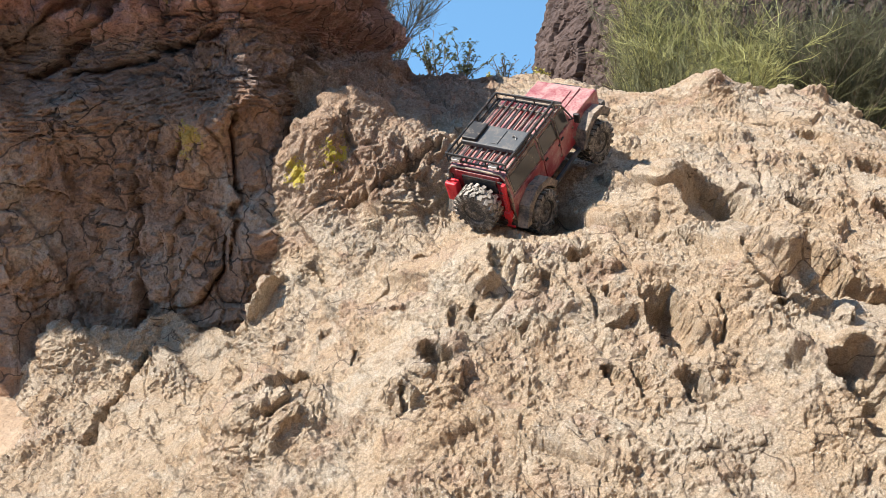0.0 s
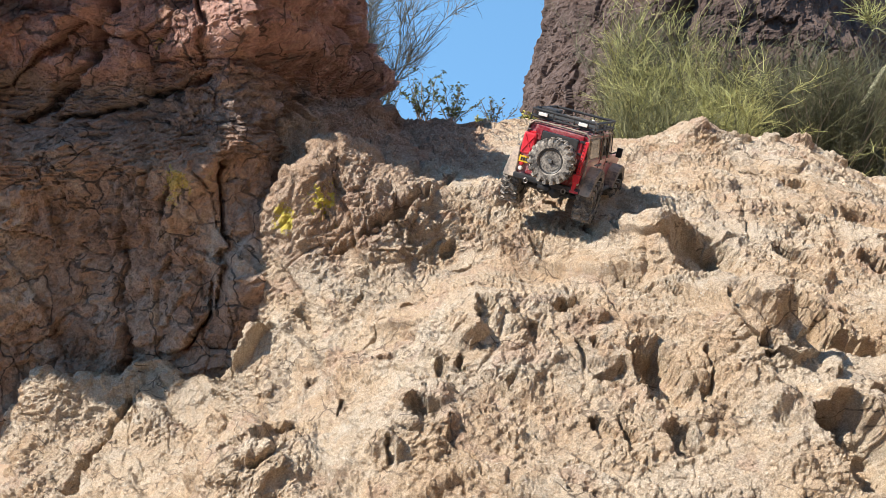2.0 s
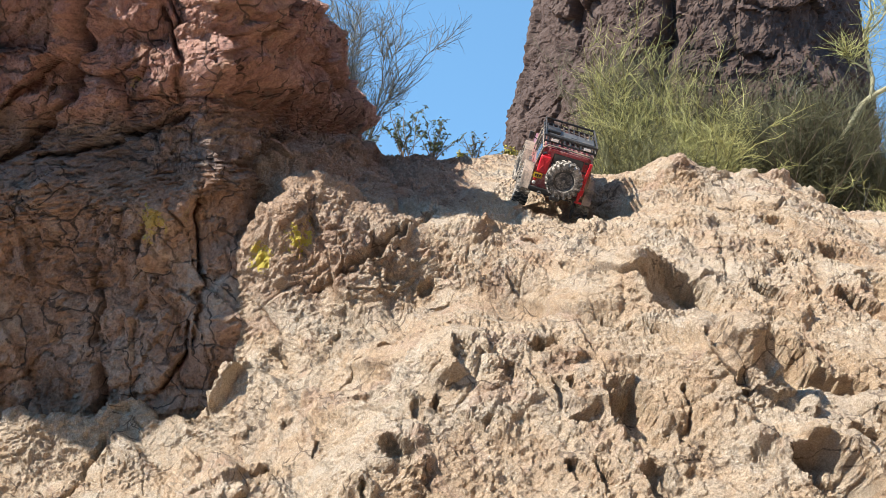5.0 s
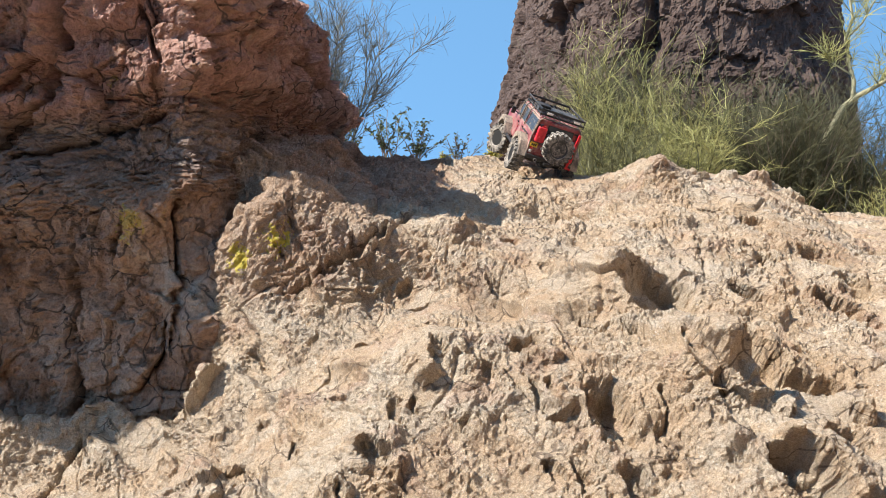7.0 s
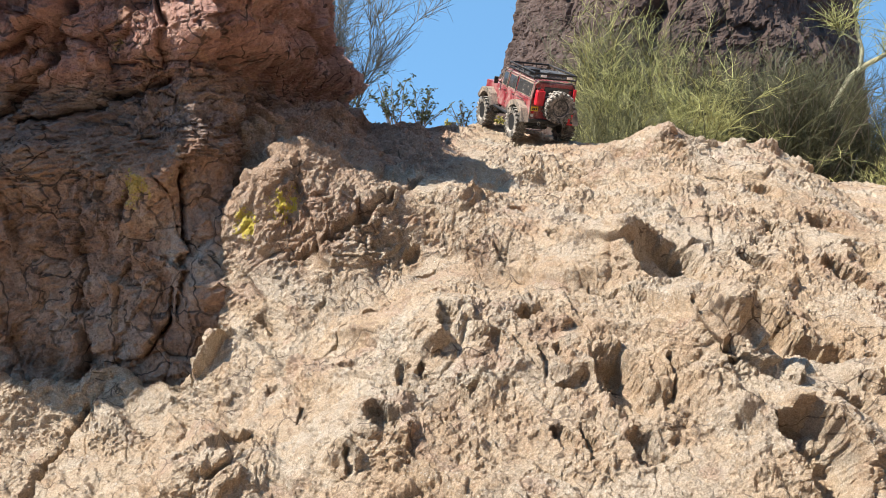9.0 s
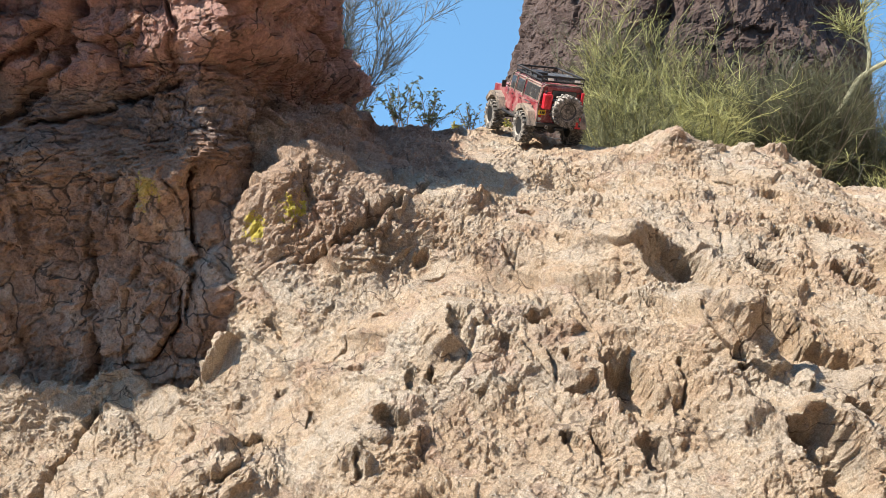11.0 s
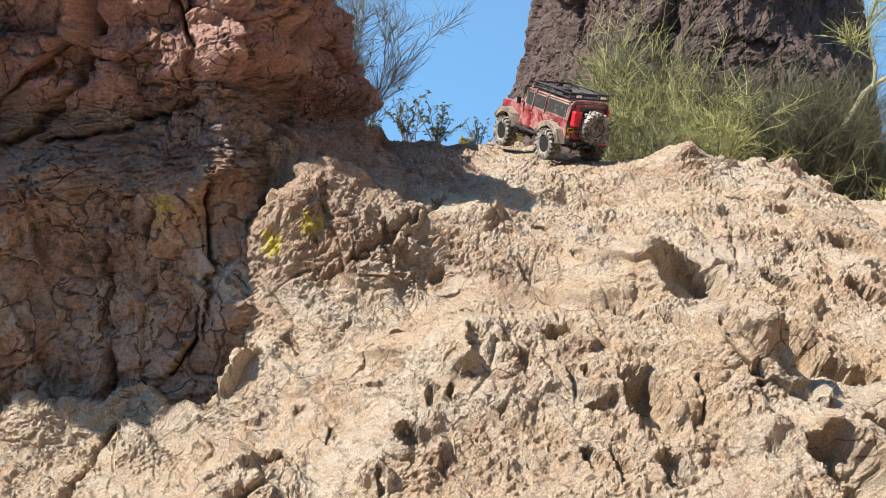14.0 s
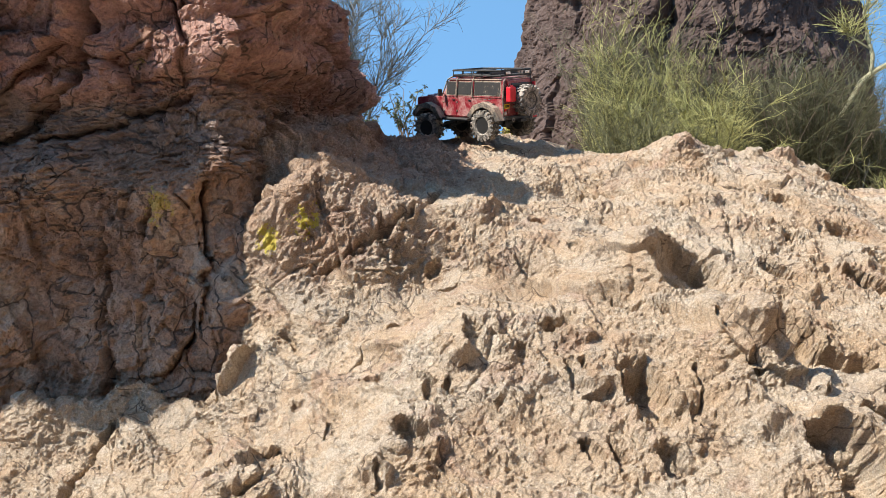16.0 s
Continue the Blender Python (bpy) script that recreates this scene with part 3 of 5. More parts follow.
    d = d + 0.015 * layer * (face - 0.6 * (1 - smooth(0, 0.14, joint)))
    for size, depth in ((0.060, 0.011), (0.027, 0.0060), (0.0135, 0.0030)):
        face, joint = facets(ts / size, tz / size * (1 + 0.6 * layer), int(size * 5000))
        d = d + depth * (face * smooth(-0.3, 0.05, joint) - 0.30 * (1 - smooth(0, 0.07, joint)))
    d = d + 0.016 * fbm(ts * 9, tz * 9, 131, 5, 0.62)
    d = d + 0.007 * nodules(ts / 0.024, tz / 0.024, 141) * smooth(-0.1, 0.3, fbm(s * 4, z * 4, 142, 3))
    # long cracks: x and z at both ends, width, depth
    for x1, z1, x2, z2, wide, deep in ((-0.98, 1.95, -1.06, 1.72, 0.016, 0.09), (-1.06, 1.72, -1.22, 1.55, 0.014, 0.07), (-0.68, 1.44, -0.675, 1.26, 0.007, 0.05), (-0.675, 1.26, -0.70, 1.08, 0.007, 0.05),
                                       (-0.84, 1.38, -0.86, 1.28, 0.006, 0.04), (-0.99, 1.33, -0.99, 1.05, 0.006, 0.04), (-0.96, 1.35, -0.88, 1.43, 0.006, 0.04), (-0.80, 0.95, -0.73, 1.03, 0.008, 0.05),
                                       (-0.73, 1.03, -0.72, 1.12, 0.006, 0.04), (-0.93, 1.62, -0.70, 1.66, 0.010, 0.06), (-1.15, 1.55, -0.95, 1.60, 0.007, 0.05), (-0.78, 1.93, -0.72, 1.80, 0.008, 0.05)):
        u, w = x0 + (ts - s) * 1.4, tz
        dx, dz = x2 - x1, z2 - z1
        g = np.clip(((u - x1) * dx + (w - z1) * dz) / (dx * dx + dz * dz), 0, 1)
        d = d - deep * np.exp(-((u - x1 - g * dx) ** 2 + (w - z1 - g * dz) ** 2) / (wide * wide)) * near
    px, py = x0 + nx * d, y0 + ny * d
    # low and flat beside the saddle so the truck stays sunlit, higher to the west; the top closes over the rock behind
    z = np.where(z > 2.28, 2.28 + (z - 2.28) * (0.02 + 0.98 * smooth(-0.95, -1.15, x0) * smooth(3.6, 3.2, y0)), z)
    px[-1], py[-1] = -2.2, 4.3
    return sheet("rock_cliff", px, py, z, CLIFF_ROCK)


tagged(cliff(), "dark reddish brown cracked rock cliff with a rounded brow, in shade", "rock cliff", kind="structure")


def butte():
    a, z = np.meshgrid(np.linspace(0, 2 * np.pi, 900), np.linspace(0.3, 5.2, 420))
    wa, wz = a + 0.06 * fbm(a * 5, z * 3, 54, 3), z + 0.08 * fbm(a * 5, z * 3, 55, 3)
    r = 1.44 - 0.19 * (z - 1.9) + 0.05 * fbm(a * 2.5, z * 1.3, 5, 3)
    r = np.maximum(r, 0.02) * np.sqrt(np.clip((5.2 - z) / 1.2, 0, 1))
    face, joint = facets(wa * 3.2, wz * 1.8, 50)
    r = r + 0.055 * face * smooth(-0.2, 0.08, joint) - 0.02 * (1 - smooth(0, 0.05, joint))
    face, joint = facets(wa * 9, wz * 5, 51)
    r = r + 0.022 * face * smooth(-0.2, 0.08, joint) - 0.010 * (1 - smooth(0, 0.05, joint))
    face, joint = facets(wa * 24, wz * 13, 53)
    r = r + 0.012 * face
    r = r + 0.016 * fbm(a * 14, z * 9, 52, 5, 0.6)
    # an upright gully towards the saddle
    r = r - 0.16 * np.exp(-(((wa - 4.36) / 0.045) ** 2)) * smooth(1.6, 2.3, z)
    r = r * smooth(5.2, 5.0, z)
    return sheet("rock_butte", 1.90 + r * np.cos(a), 8.5 + r * np.sin(a), z, BUTTE_ROCK)


tagged(butte(), "tall dark reddish brown rock butte behind the bushes", "rock cliff", kind="structure")


def ground():
    k = np.linspace(-1, 1, 260)
    k = np.sign(k) * (np.abs(k) * 8 + np.abs(k) ** 9 * 1500)
    x, y = np.meshgrid(k, k + 4)
    back = smooth(3.5, 4.4, y)
    z = 0.70 * smooth(1.0, 2.6, y) * (1 - back)
    shelf = 1.50 + 0.07 * smooth(4.2, 5.5, y) - 0.44 * smooth(0.35, 1.0, x) + 0.15 * smooth(-0.5, -1.6, x)
    z = z + back * shelf * (1 - smooth(5.7, 9.0, y) * smooth(0.9, 0.2, x)) * (1 - smooth(9.5, 16, y)) * (1 - smooth(6, 14, np.abs(x)))
    z = z + 0.03 * fbm(x * 1.3, y * 1.3, 71, 4)
    return sheet("ground", x, y, z, DIRT)


tagged(ground(), "dry tan desert ground of dirt and gravel", "ground", kind="structure")


def bounce_wall():
    """A rock wall added out of view, behind and beside the path: sunlit, it bounces warm light into shaded faces and
    closes off sky.
    """
    k, z = np.meshgrid(np.linspace(0, 1, 200), np.linspace(-0.1, 6.4, 130))
    a = radians(32) - k * radians(200)
    r = 4.3 + 0.5 * fbm(k * 9, z * 0.6, 91, 3) + 0.10 * (z - 1)
    face, joint = facets(k * 26, z * 2.2, 92)
    r = r + 0.16 * face * smooth(0, 0.15, joint)
    top = 1 - 0.84 * smooth(0.50, 0.92, k)
    return sheet("bounce_wall", r * np.cos(a), 1.2 + r * np.sin(a), z * top, WALL_ROCK)


# warm tan, so the added wall throws warm light back
WALL_ROCK, _, _ = rock_material("bounce wall rock", ((0.42, 0.27, 0.16), (0.50, 0.34, 0.21), (0.54, 0.40, 0.27)), (0.56, 0.45, 0.33), 2.0)
tagged(bounce_wall(), "tan rock wall added out of view to bounce warm light", "rock wall", kind="structure")


# ---- helpers for things ----
def part(name, bm, mat, parent, label="", smooth_faces=False):
    """One mesh object from a bmesh, under a thing or a part."""
    me = bpy.data.meshes.new(name)
    bm.to_mesh(me)
    bm.free()
    if smooth_faces:
        me.polygons.foreach_set("use_smooth", [True] * len(me.polygons))
    me.materials.append(mat)
    ob = new(name, me)
    ob.parent = parent
    if label:
        tagged(ob, label)
    return ob


def box(bm, size, at, bevel=0.0, turn=(0, 0, 0)):
    m = pose(*at, *turn) @ Matrix.Diagonal((*size, 1))
    verts = bmesh.ops.create_cube(bm, size=1, matrix=m)["verts"]
    if bevel:
        edges = list({e for v in verts for e in v.link_edges})
        bmesh.ops.bevel(bm, geom=edges, offset=bevel, segments=2, affect="EDGES", profile=0.6)


def tube(bm, points, r, sides=8, closed=False):
    """A bent pipe along points."""
    pts = [Vector(p) for p in points]
    rings = []
    for i, p in enumerate(pts):
        a = pts[i - 1] if i or closed else p
        b = pts[(i + 1) % len(pts)] if i + 1 < len(pts) or closed else p
        way = (b - a).normalized()
        q = way.to_track_quat("Z", "Y").to_matrix()
        k = 1.0
        if 0 < i < len(pts) - 1 or closed:
            k = 1 / max(0.5, math.cos((p - a).angle(b - p, 0) / 2))
        rings.append([bm.verts.new(p + q @ Vector((math.cos(t) * r * k, math.sin(t) * r * k, 0))) for t in
                      (2 * math.pi * j / sides for j in range(sides))])
    pairs = list(zip(rings, rings[1:])) + ([(rings[-1], rings[0])] if closed else [])
    for low, high in pairs:
        shift = min(range(sides), key=lambda s: sum((low[j].co - high[(j + s) % sides].co).length for j in range(sides)))
        for j in range(sides):
            bm.faces.new((low[j], low[(j + 1) % sides], high[(j + 1 + shift) % sides], high[(j + shift) % sides]))
    if not closed:
        bm.faces.new(rings[0][::-1]), bm.faces.new(rings[-1])
    bmesh.ops.recalc_face_normals(bm, faces=bm.faces)


def prism(bm, outline, x0, x1, bevel=0.0):
    """A side outline in (y, z), pushed from x0 to x1."""
    left = [bm.verts.new((x0, y, z)) for y, z in outline]
    right = [bm.verts.new((x1, y, z)) for y, z in outline]
    n = len(outline)
    faces = [bm.faces.new(left), bm.faces.new(right[::-1])]
    faces += [bm.faces.new((left[i], right[i], right[(i + 1) % n], left[(i + 1) % n])) for i in range(n)]
    bmesh.ops.recalc_face_normals(bm, faces=faces)
    if bevel:
        edges = [e for e in faces[0].edges] + [e for e in faces[1].edges]
        bmesh.ops.bevel(bm, geom=edges, offset=bevel, segments=2, affect="EDGES", profile=0.6)
    return left, right


def arch(y, z, r, a0, a1, steps=9):
    """Points of a wheel arch from angle a0 to a1, in degrees."""
    return [(y + r * math.cos(radians(a0 + (a1 - a0) * i / steps)), z + r * math.sin(radians(a0 + (a1 - a0) * i / steps))) for i in range(steps + 1)]


def lathe(bm, profile, sides=40, axis_x=True, at=(0, 0, 0)):
    """A profile of (along, radius) turned about the x axis (or the y axis)."""
    rings = []
    for a, r in profile:
        ring = []
        for j in range(sides):
            t = 2 * math.pi * j / sides
            c = (a, r * math.cos(t), r * math.sin(t)) if axis_x else (r * math.cos(t), a, r * math.sin(t))
            ring.append(bm.verts.new(Vector(c) + Vector(at)))
        rings.append(ring)
    for low, high in zip(rings, rings[1:]):
        for j in range(sides):
            bm.faces.new((low[j], low[(j + 1) % sides], high[(j + 1) % sides], high[j]))
    for ring in (rings[0], rings[-1]):
        if (ring[0].co - ring[sides // 2].co).length > 1e-4:
            bm.faces.new(ring)
    bmesh.ops.remove_doubles(bm, verts=bm.verts, dist=1e-6)
    bmesh.ops.recalc_face_normals(bm, faces=bm.faces)


def dusty(name, color, rough, dust, metal=0.0, scale=1.0, coat=0.0, dust_color=(0.42, 0.33, 0.25)):
    """A coloured surface with scuffs and trail dust that clings in patches and on top."""
    mat = material(name, rough, metal, color)
    n = Nodes(mat)
    p = n.local()
    patch = n.noise(p, 22 * scale, 5, 0.65, 0.8)
    fine = n.noise(p, 160 * scale, 4, 0.7)
    up = n.add("SeparateXYZ")
    n.link(n.add("NewGeometry").outputs["Normal"], up.inputs[0])
    lie = n.math("ADD", n.math("MULTIPLY", patch, 0.9), n.math("MULTIPLY", up.outputs[2], 0.12))
    lie = n.math("ADD", lie, n.math("MULTIPLY", n.math("SUBTRACT", fine, 0.5), 0.5))
    amount = n.math("MULTIPLY", n.span(lie, 0.62 - 0.35 * dust, 0.95 - 0.30 * dust), 0.35 + 0.6 * dust)
    col = n.mix(amount, n.mix(n.span(fine, 0.4, 0.75, 0.0, 0.35), color, tuple(c * 0.55 for c in color)), dust_color)
    n.finish(col, n.bump(fine, 0.15, 0.0006), n.math("ADD", rough, n.math("MULTIPLY", amount, 0.9 - rough)))
    n.bsdf.inputs["Coat Weight"].default_value = coat
    return mat


RED = dusty("red paint", (0.235, 0.010, 0.022), 0.34, 0.84, coat=0.35, dust_color=(0.47, 0.30, 0.27))
BRIGHT_RED = dusty("bright red plastic", (0.58, 0.016, 0.030), 0.5, 0.45, dust_color=(0.60, 0.34, 0.30))
BLACK = dusty("black plastic", (0.018, 0.018, 0.019), 0.55, 0.35)
ARCH_BLACK = dusty("dusty arch plastic", (0.06, 0.055, 0.05), 0.7, 0.95)
RUBBER = dusty("dusty rubber", (0.045, 0.042, 0.039), 0.85, 0.94, scale=1.4, dust_color=(0.45, 0.40, 0.34))
RIM = dusty("grey rim", (0.03, 0.029, 0.028), 0.5, 0.28)
# near black: the deep shade behind the spokes, put into the colour
DISH_SHADE = dusty("rim dish shade", (0.008, 0.008, 0.008), 0.7, 0.05)
STEEL = dusty("scuffed steel", (0.22, 0.21, 0.20), 0.45, 0.5, metal=0.7)
GREY = dusty("grey case plastic", (0.075, 0.08, 0.085), 0.6, 0.35)
GLASS = dusty("tinted glass", (0.05, 0.05, 0.05), 0.08, 0.38)
YELLOW = dusty("yellow plate", (0.75, 0.48, 0.03), 0.5, 0.1)
LAMP_RED = dusty("red lens", (0.5, 0.03, 0.03), 0.25, 0.3)
LAMP_CLEAR = dusty("clear lens", (0.75, 0.70, 0.66), 0.2, 0.2)

TYRE_R, TYRE_W = 0.0545, 0.043


def tyre_mesh():
    bm = bmesh.new()
    w, r = TYRE_W / 2, TYRE_R
    lathe(bm, [(-w * 0.78, r * 0.52), (-w * 0.98, r * 0.60), (-w, r * 0.74), (-w * 0.92, r * 0.88), (-w * 0.70, r * 0.93), (0, r * 0.945),
               (w * 0.70, r * 0.93), (w * 0.92, r * 0.88), (w, r * 0.74), (w * 0.98, r * 0.60), (w * 0.78, r * 0.52)], 44)
    count = 19
    for k in range(count):
        for side in (-1, 1):
            t = 360 * (k + (0.5 if side > 0 else 0)) / count
            turn = pose(0, 0, 0, t, 0, 0)
            for size, at, yaw in (((w * 0.62, r * 0.155, r * 0.115), (side * w * 0.70, 0, r * 0.955), 14 * side), ((w * 0.52, r * 0.11, r * 0.085), (side * w * 0.22, r * 0.10, r * 0.962), -28 * side),
                                  ((w * 0.16, r * 0.12, r * 0.20), (side * w * 0.96, 0, r * 0.84), 0)):
                m = turn @ pose(*at, 0, 0, yaw) @ Matrix.Diagonal((*size, 1))
                bmesh.ops.create_cube(bm, size=1, matrix=m)
    me = bpy.data.meshes.new("tyre")
    bm.to_mesh(me)
    bm.free()
    me.materials.append(RUBBER)
    return me


def rim_mesh():
    """A deep spoked rim whose outer face looks to +x."""
    bm = bmesh.new()
    w, r = TYRE_W / 2, TYRE_R
    lathe(bm, [(-w * 0.8, r * 0.48), (-w * 0.8, r * 0.55), (w * 0.86, r * 0.56), (w * 0.90, r * 0.53), (w * 0.80, r * 0.475), (w * 0.35, r * 0.45), (w * 0.2, r * 0.2), (w * 0.15, 0.0005)], 36)
    # the recessed faces behind the spokes take the painted shade
    for f in bm.faces:
        c = f.calc_center_median()
        f.material_index = int(math.hypot(c.y, c.z) < r * 0.465)
    for k in range(8):
        m = pose(0, 0, 0, 45 * k, 0, 0) @ pose(w * 0.52, 0, r * 0.30, 0, -18, 0)
        for dy in (-0.045, 0.045):
            bmesh.ops.create_cube(bm, size=1, matrix=m @ Matrix.Translation((0, dy * r, 0)) @ Matrix.Diagonal((w * 0.22, r * 0.055, r * 0.36, 1)))
    lathe(bm, [(w * 0.15, r * 0.15), (w * 0.72, r * 0.14), (w * 0.80, r * 0.10), (w * 0.80, 0.0005)], 16)
    for k in range(12):
        m = pose(0, 0, 0, 30 * k + 15, 0, 0) @ Matrix.Translation((w * 0.88, 0, r * 0.515)) @ Matrix.Diagonal((w * 0.08, r * 0.035, r * 0.035, 1))
        bmesh.ops.create_cube(bm, size=1, matrix=m)
    me = bpy.data.meshes.new("wheel")
    bm.to_mesh(me)
    bm.free()
    me.materials.append(RIM)
    me.materials.append(DISH_SHADE)
    return me


TYRE, RIM_MESH = tyre_mesh(), rim_mesh()


def wheel(parent, at, flip, name="wheel"):
    w = new(name, RIM_MESH)
    w.parent = parent
    w.matrix_basis = pose(*at, 0, 0, 180 if flip else 0)
    t = new("tyre", TYRE)
    t.parent = w
    bm = bmesh.new()
    box(bm, (0.006, 0.008, 0.008), (TYRE_W / 2 * 0.84, 0, 0), 0.001)
    part("wheel_nut", bm, STEEL, w)
    return w


def both(fn):
    for s in (-1, 1):
        fn(s)


def toy_truck():
    car = tagged(new("toy_truck"), "dusty red toy off-road truck with black roof rack and spare wheel", "toy truck")
    W, WT = 0.083, 0.074
    # lower body with arch cut-outs, bonnet and cabin
    low = [(-0.217, 0.104), (-0.208, 0.104)] + arch(-0.144, 0.072, 0.066, 155, 25) + [(-0.072, 0.096), (0.074, 0.096)] + arch(0.149, 0.060, 0.068, 150, 32) + \
          [(0.212, 0.106), (0.219, 0.112), (0.219, 0.158), (0.212, 0.164), (0.150, 0.168), (0.086, 0.170), (-0.213, 0.170), (-0.218, 0.165)]
    bm = bmesh.new()
    prism(bm, low, -W, W, 0.0025)
    body = part("body", bm, RED, car)
    bm = bmesh.new()
    left, right = prism(bm, [(-0.217, 0.170), (0.084, 0.170), (0.078, 0.178), (0.054, 0.226), (0.046, 0.234), (-0.205, 0.236), (-0.215, 0.230)], -W, W)
    for v in left + right:
        k = (v.co.z - 0.170) / 0.066
        v.co.x *= 1 + (WT / W - 1) * k
    bmesh.ops.bevel(bm, geom=[e for e in bm.edges if abs(e.verts[0].co.x - e.verts[1].co.x) < 0.004], offset=0.003, segments=2, affect="EDGES", profile=0.6)
    cabin = part("cabin", bm, RED, car)
    # ribbed roof skin
    bm = bmesh.new()
    for i in range(9):
        box(bm, (0.006, 0.235, 0.003), (-0.056 + 0.014 * i, -0.082, 0.237), 0.001)
    part("roof_ribs", bm, RED, car)
    bm = bmesh.new()
    box(bm, (0.090, 0.118, 0.005), (0, 0.146, 0.1685), 0.002, (-1.5, 0, 0))
    box(bm, (0.060, 0.090, 0.004), (0, 0.140, 0.172), 0.0015, (-1.5, 0, 0))
    part("bonnet", bm, RED, car, "dusty red bonnet")

    def lean(z):
        return W + (WT - W) * (z - 0.170) / 0.066

    tilt = math.degrees(math.atan((W - WT) / 0.066))

    def side(s):
        # doors, windows, hinges and handles
        for y0, y1, low_z in ((0.012, 0.078, 0.100), (-0.068, 0.008, 0.100)):
            bm = bmesh.new()
            box(bm, (0.003, y1 - y0, 0.168 - low_z), (s * (W + 0.0002), (y0 + y1) / 2, (0.168 + low_z) / 2), 0.0012)
            door = part("door", bm, RED, car)
            bm = bmesh.new()
            box(bm, (0.004, 0.012, 0.004), (s * (W + 0.003), y0 + 0.010, 0.158), 0.001)
            part("handle", bm, BLACK, door)
            for z in (0.118, 0.150):
                bm = bmesh.new()
                box(bm, (0.003, 0.008, 0.005), (s * (W + 0.002), y1 - 0.002, z), 0.001)
                part("hinge", bm, ARCH_BLACK, door)
        for y0, y1, z0, z1 in ((0.016, 0.060, 0.177, 0.221), (-0.064, 0.003, 0.177, 0.221), (-0.204, -0.082, 0.178, 0.223)):
            zm, ym = (z0 + z1) / 2, (y0 + y1) / 2
            bm = bmesh.new()
            box(bm, (0.0030, y1 - y0 + 0.007, z1 - z0 + 0.007), (s * (lean(zm) - 0.0002), ym, zm), 0.001, (0, -s * tilt, 0))
            frame_part = part("window_frame", bm, ARCH_BLACK, car)
            bm = bmesh.new()
            box(bm, (0.003, y1 - y0, z1 - z0), (s * (lean(zm) + 0.0008), ym, zm), 0.001, (0, -s * tilt, 0))
            part("window_pane", bm, GLASS, frame_part, "dusty tinted pane")
        # roof gutter and the waist line
        bm = bmesh.new()
        tube(bm, [(s * (WT + 0.002), 0.050, 0.230), (s * (WT + 0.002), -0.210, 0.232)], 0.0022)
        part("gutter", bm, ARCH_BLACK, car)
        bm = bmesh.new()
        box(bm, (0.003, 0.290, 0.003), (s * (W + 0.0008), -0.066, 0.171), 0.001)
        part("waist_strip", bm, RED, car)
        # arch flares with rivets
        for y, z, r, a0, a1 in ((-0.144, 0.072, 0.066, 166, 22), (0.149, 0.060, 0.068, 160, 28)):
            bm = bmesh.new()
            inner, outer = arch(y, z, r - 0.003, a0, a1, 12), arch(y, z, r + 0.019, a0, a1, 4)
            outline = inner + outer[::-1]
            outline = [(p[0], min(p[1], 0.163 if y < 0 else 0.160)) for p in outline]
            prism(bm, outline, *(sorted((s * (W - 0.004), s * (W + 0.028)))), 0.002)
            flare = part("wheel_arch", bm, ARCH_BLACK, car, "dusty grey plastic wheel arch")
            for py, pz in arch(y, z, r + 0.006, 145, 40, 5):
                bm = bmesh.new()
                lathe(bm, [(0, 0.0016), (s * 0.0012, 0.0014), (s * 0.0016, 0.0003)], 6, True, (s * (W + 0.028), py, min(pz, 0.157)))
                part("rivet", bm, STEEL, flare)
        for py in (-0.170, -0.150, -0.130):
            bm = bmesh.new()
            box(bm, (0.010, 0.010, 0.002), (s * (W + 0.015), py, 0.1645), 0.0005)
            part("arch_stud", bm, STEEL, car)
        # slider, mirror
        bm = bmesh.new()
        tube(bm, [(s * 0.070, -0.075, 0.088), (s * 0.098, -0.062, 0.090), (s * 0.098, 0.066, 0.090), (s * 0.070, 0.080, 0.088)], 0.005)
        part("rock_slider", bm, BLACK, car)
        bm = bmesh.new()
        tube(bm, [(s * 0.080, 0.070, 0.176), (s * 0.092, 0.074, 0.180), (s * 0.098, 0.074, 0.184)], 0.0018)
        box(bm, (0.016, 0.008, 0.026), (s * 0.104, 0.074, 0.184), 0.003)
        part("mirror", bm, BLACK, car)
        # outer cage: roof rail, hoops and rear hoop
        for y in (0.006, -0.074):
            bm = bmesh.new()
            tube(bm, [(s * (W + 0.004), y, 0.170), (s * (WT + 0.008), y, 0.226), (s * (WT - 0.002), y, 0.241), (0, y, 0.2425)], 0.0026)
            part("cage_hoop", bm, ARCH_BLACK, car)
        bm = bmesh.new()
        tube(bm, [(s * (W - 0.001), -0.2195, 0.108), (s * (W + 0.001), -0.2205, 0.170), (s * (WT + 0.001), -0.2185, 0.226), (s * (WT - 0.010), -0.2165, 0.236), (0, -0.2165, 0.2375)], 0.0026)
        part("rear_hoop", bm, ARCH_BLACK, car)
        bm = bmesh.new()
        tube(bm, [(s * (W - 0.002), 0.088, 0.170), (s * (WT + 0.003), 0.056, 0.232), (s * (WT - 0.004), 0.040, 0.240), (0, 0.038, 0.241)], 0.0024)
        part("screen_hoop", bm, ARCH_BLACK, car)
        # rear lamps, two round ones a side
        for z, mat in ((0.128, LAMP_RED), (0.116, LAMP_CLEAR)):
            bm = bmesh.new()
            lathe(bm, [(0.0, 0.0058), (-0.004, 0.0055), (-0.006, 0.0042), (-0.0065, 0.0003)], 14, False, (s * 0.072, -0.218, z))
            part("rear_lamp", bm, mat, car)
        bm = bmesh.new()
        box(bm, (0.013, 0.003, 0.036), (s * 0.0745, -0.2185, 0.195), 0.001)
        part("corner_window", bm, GLASS, car)
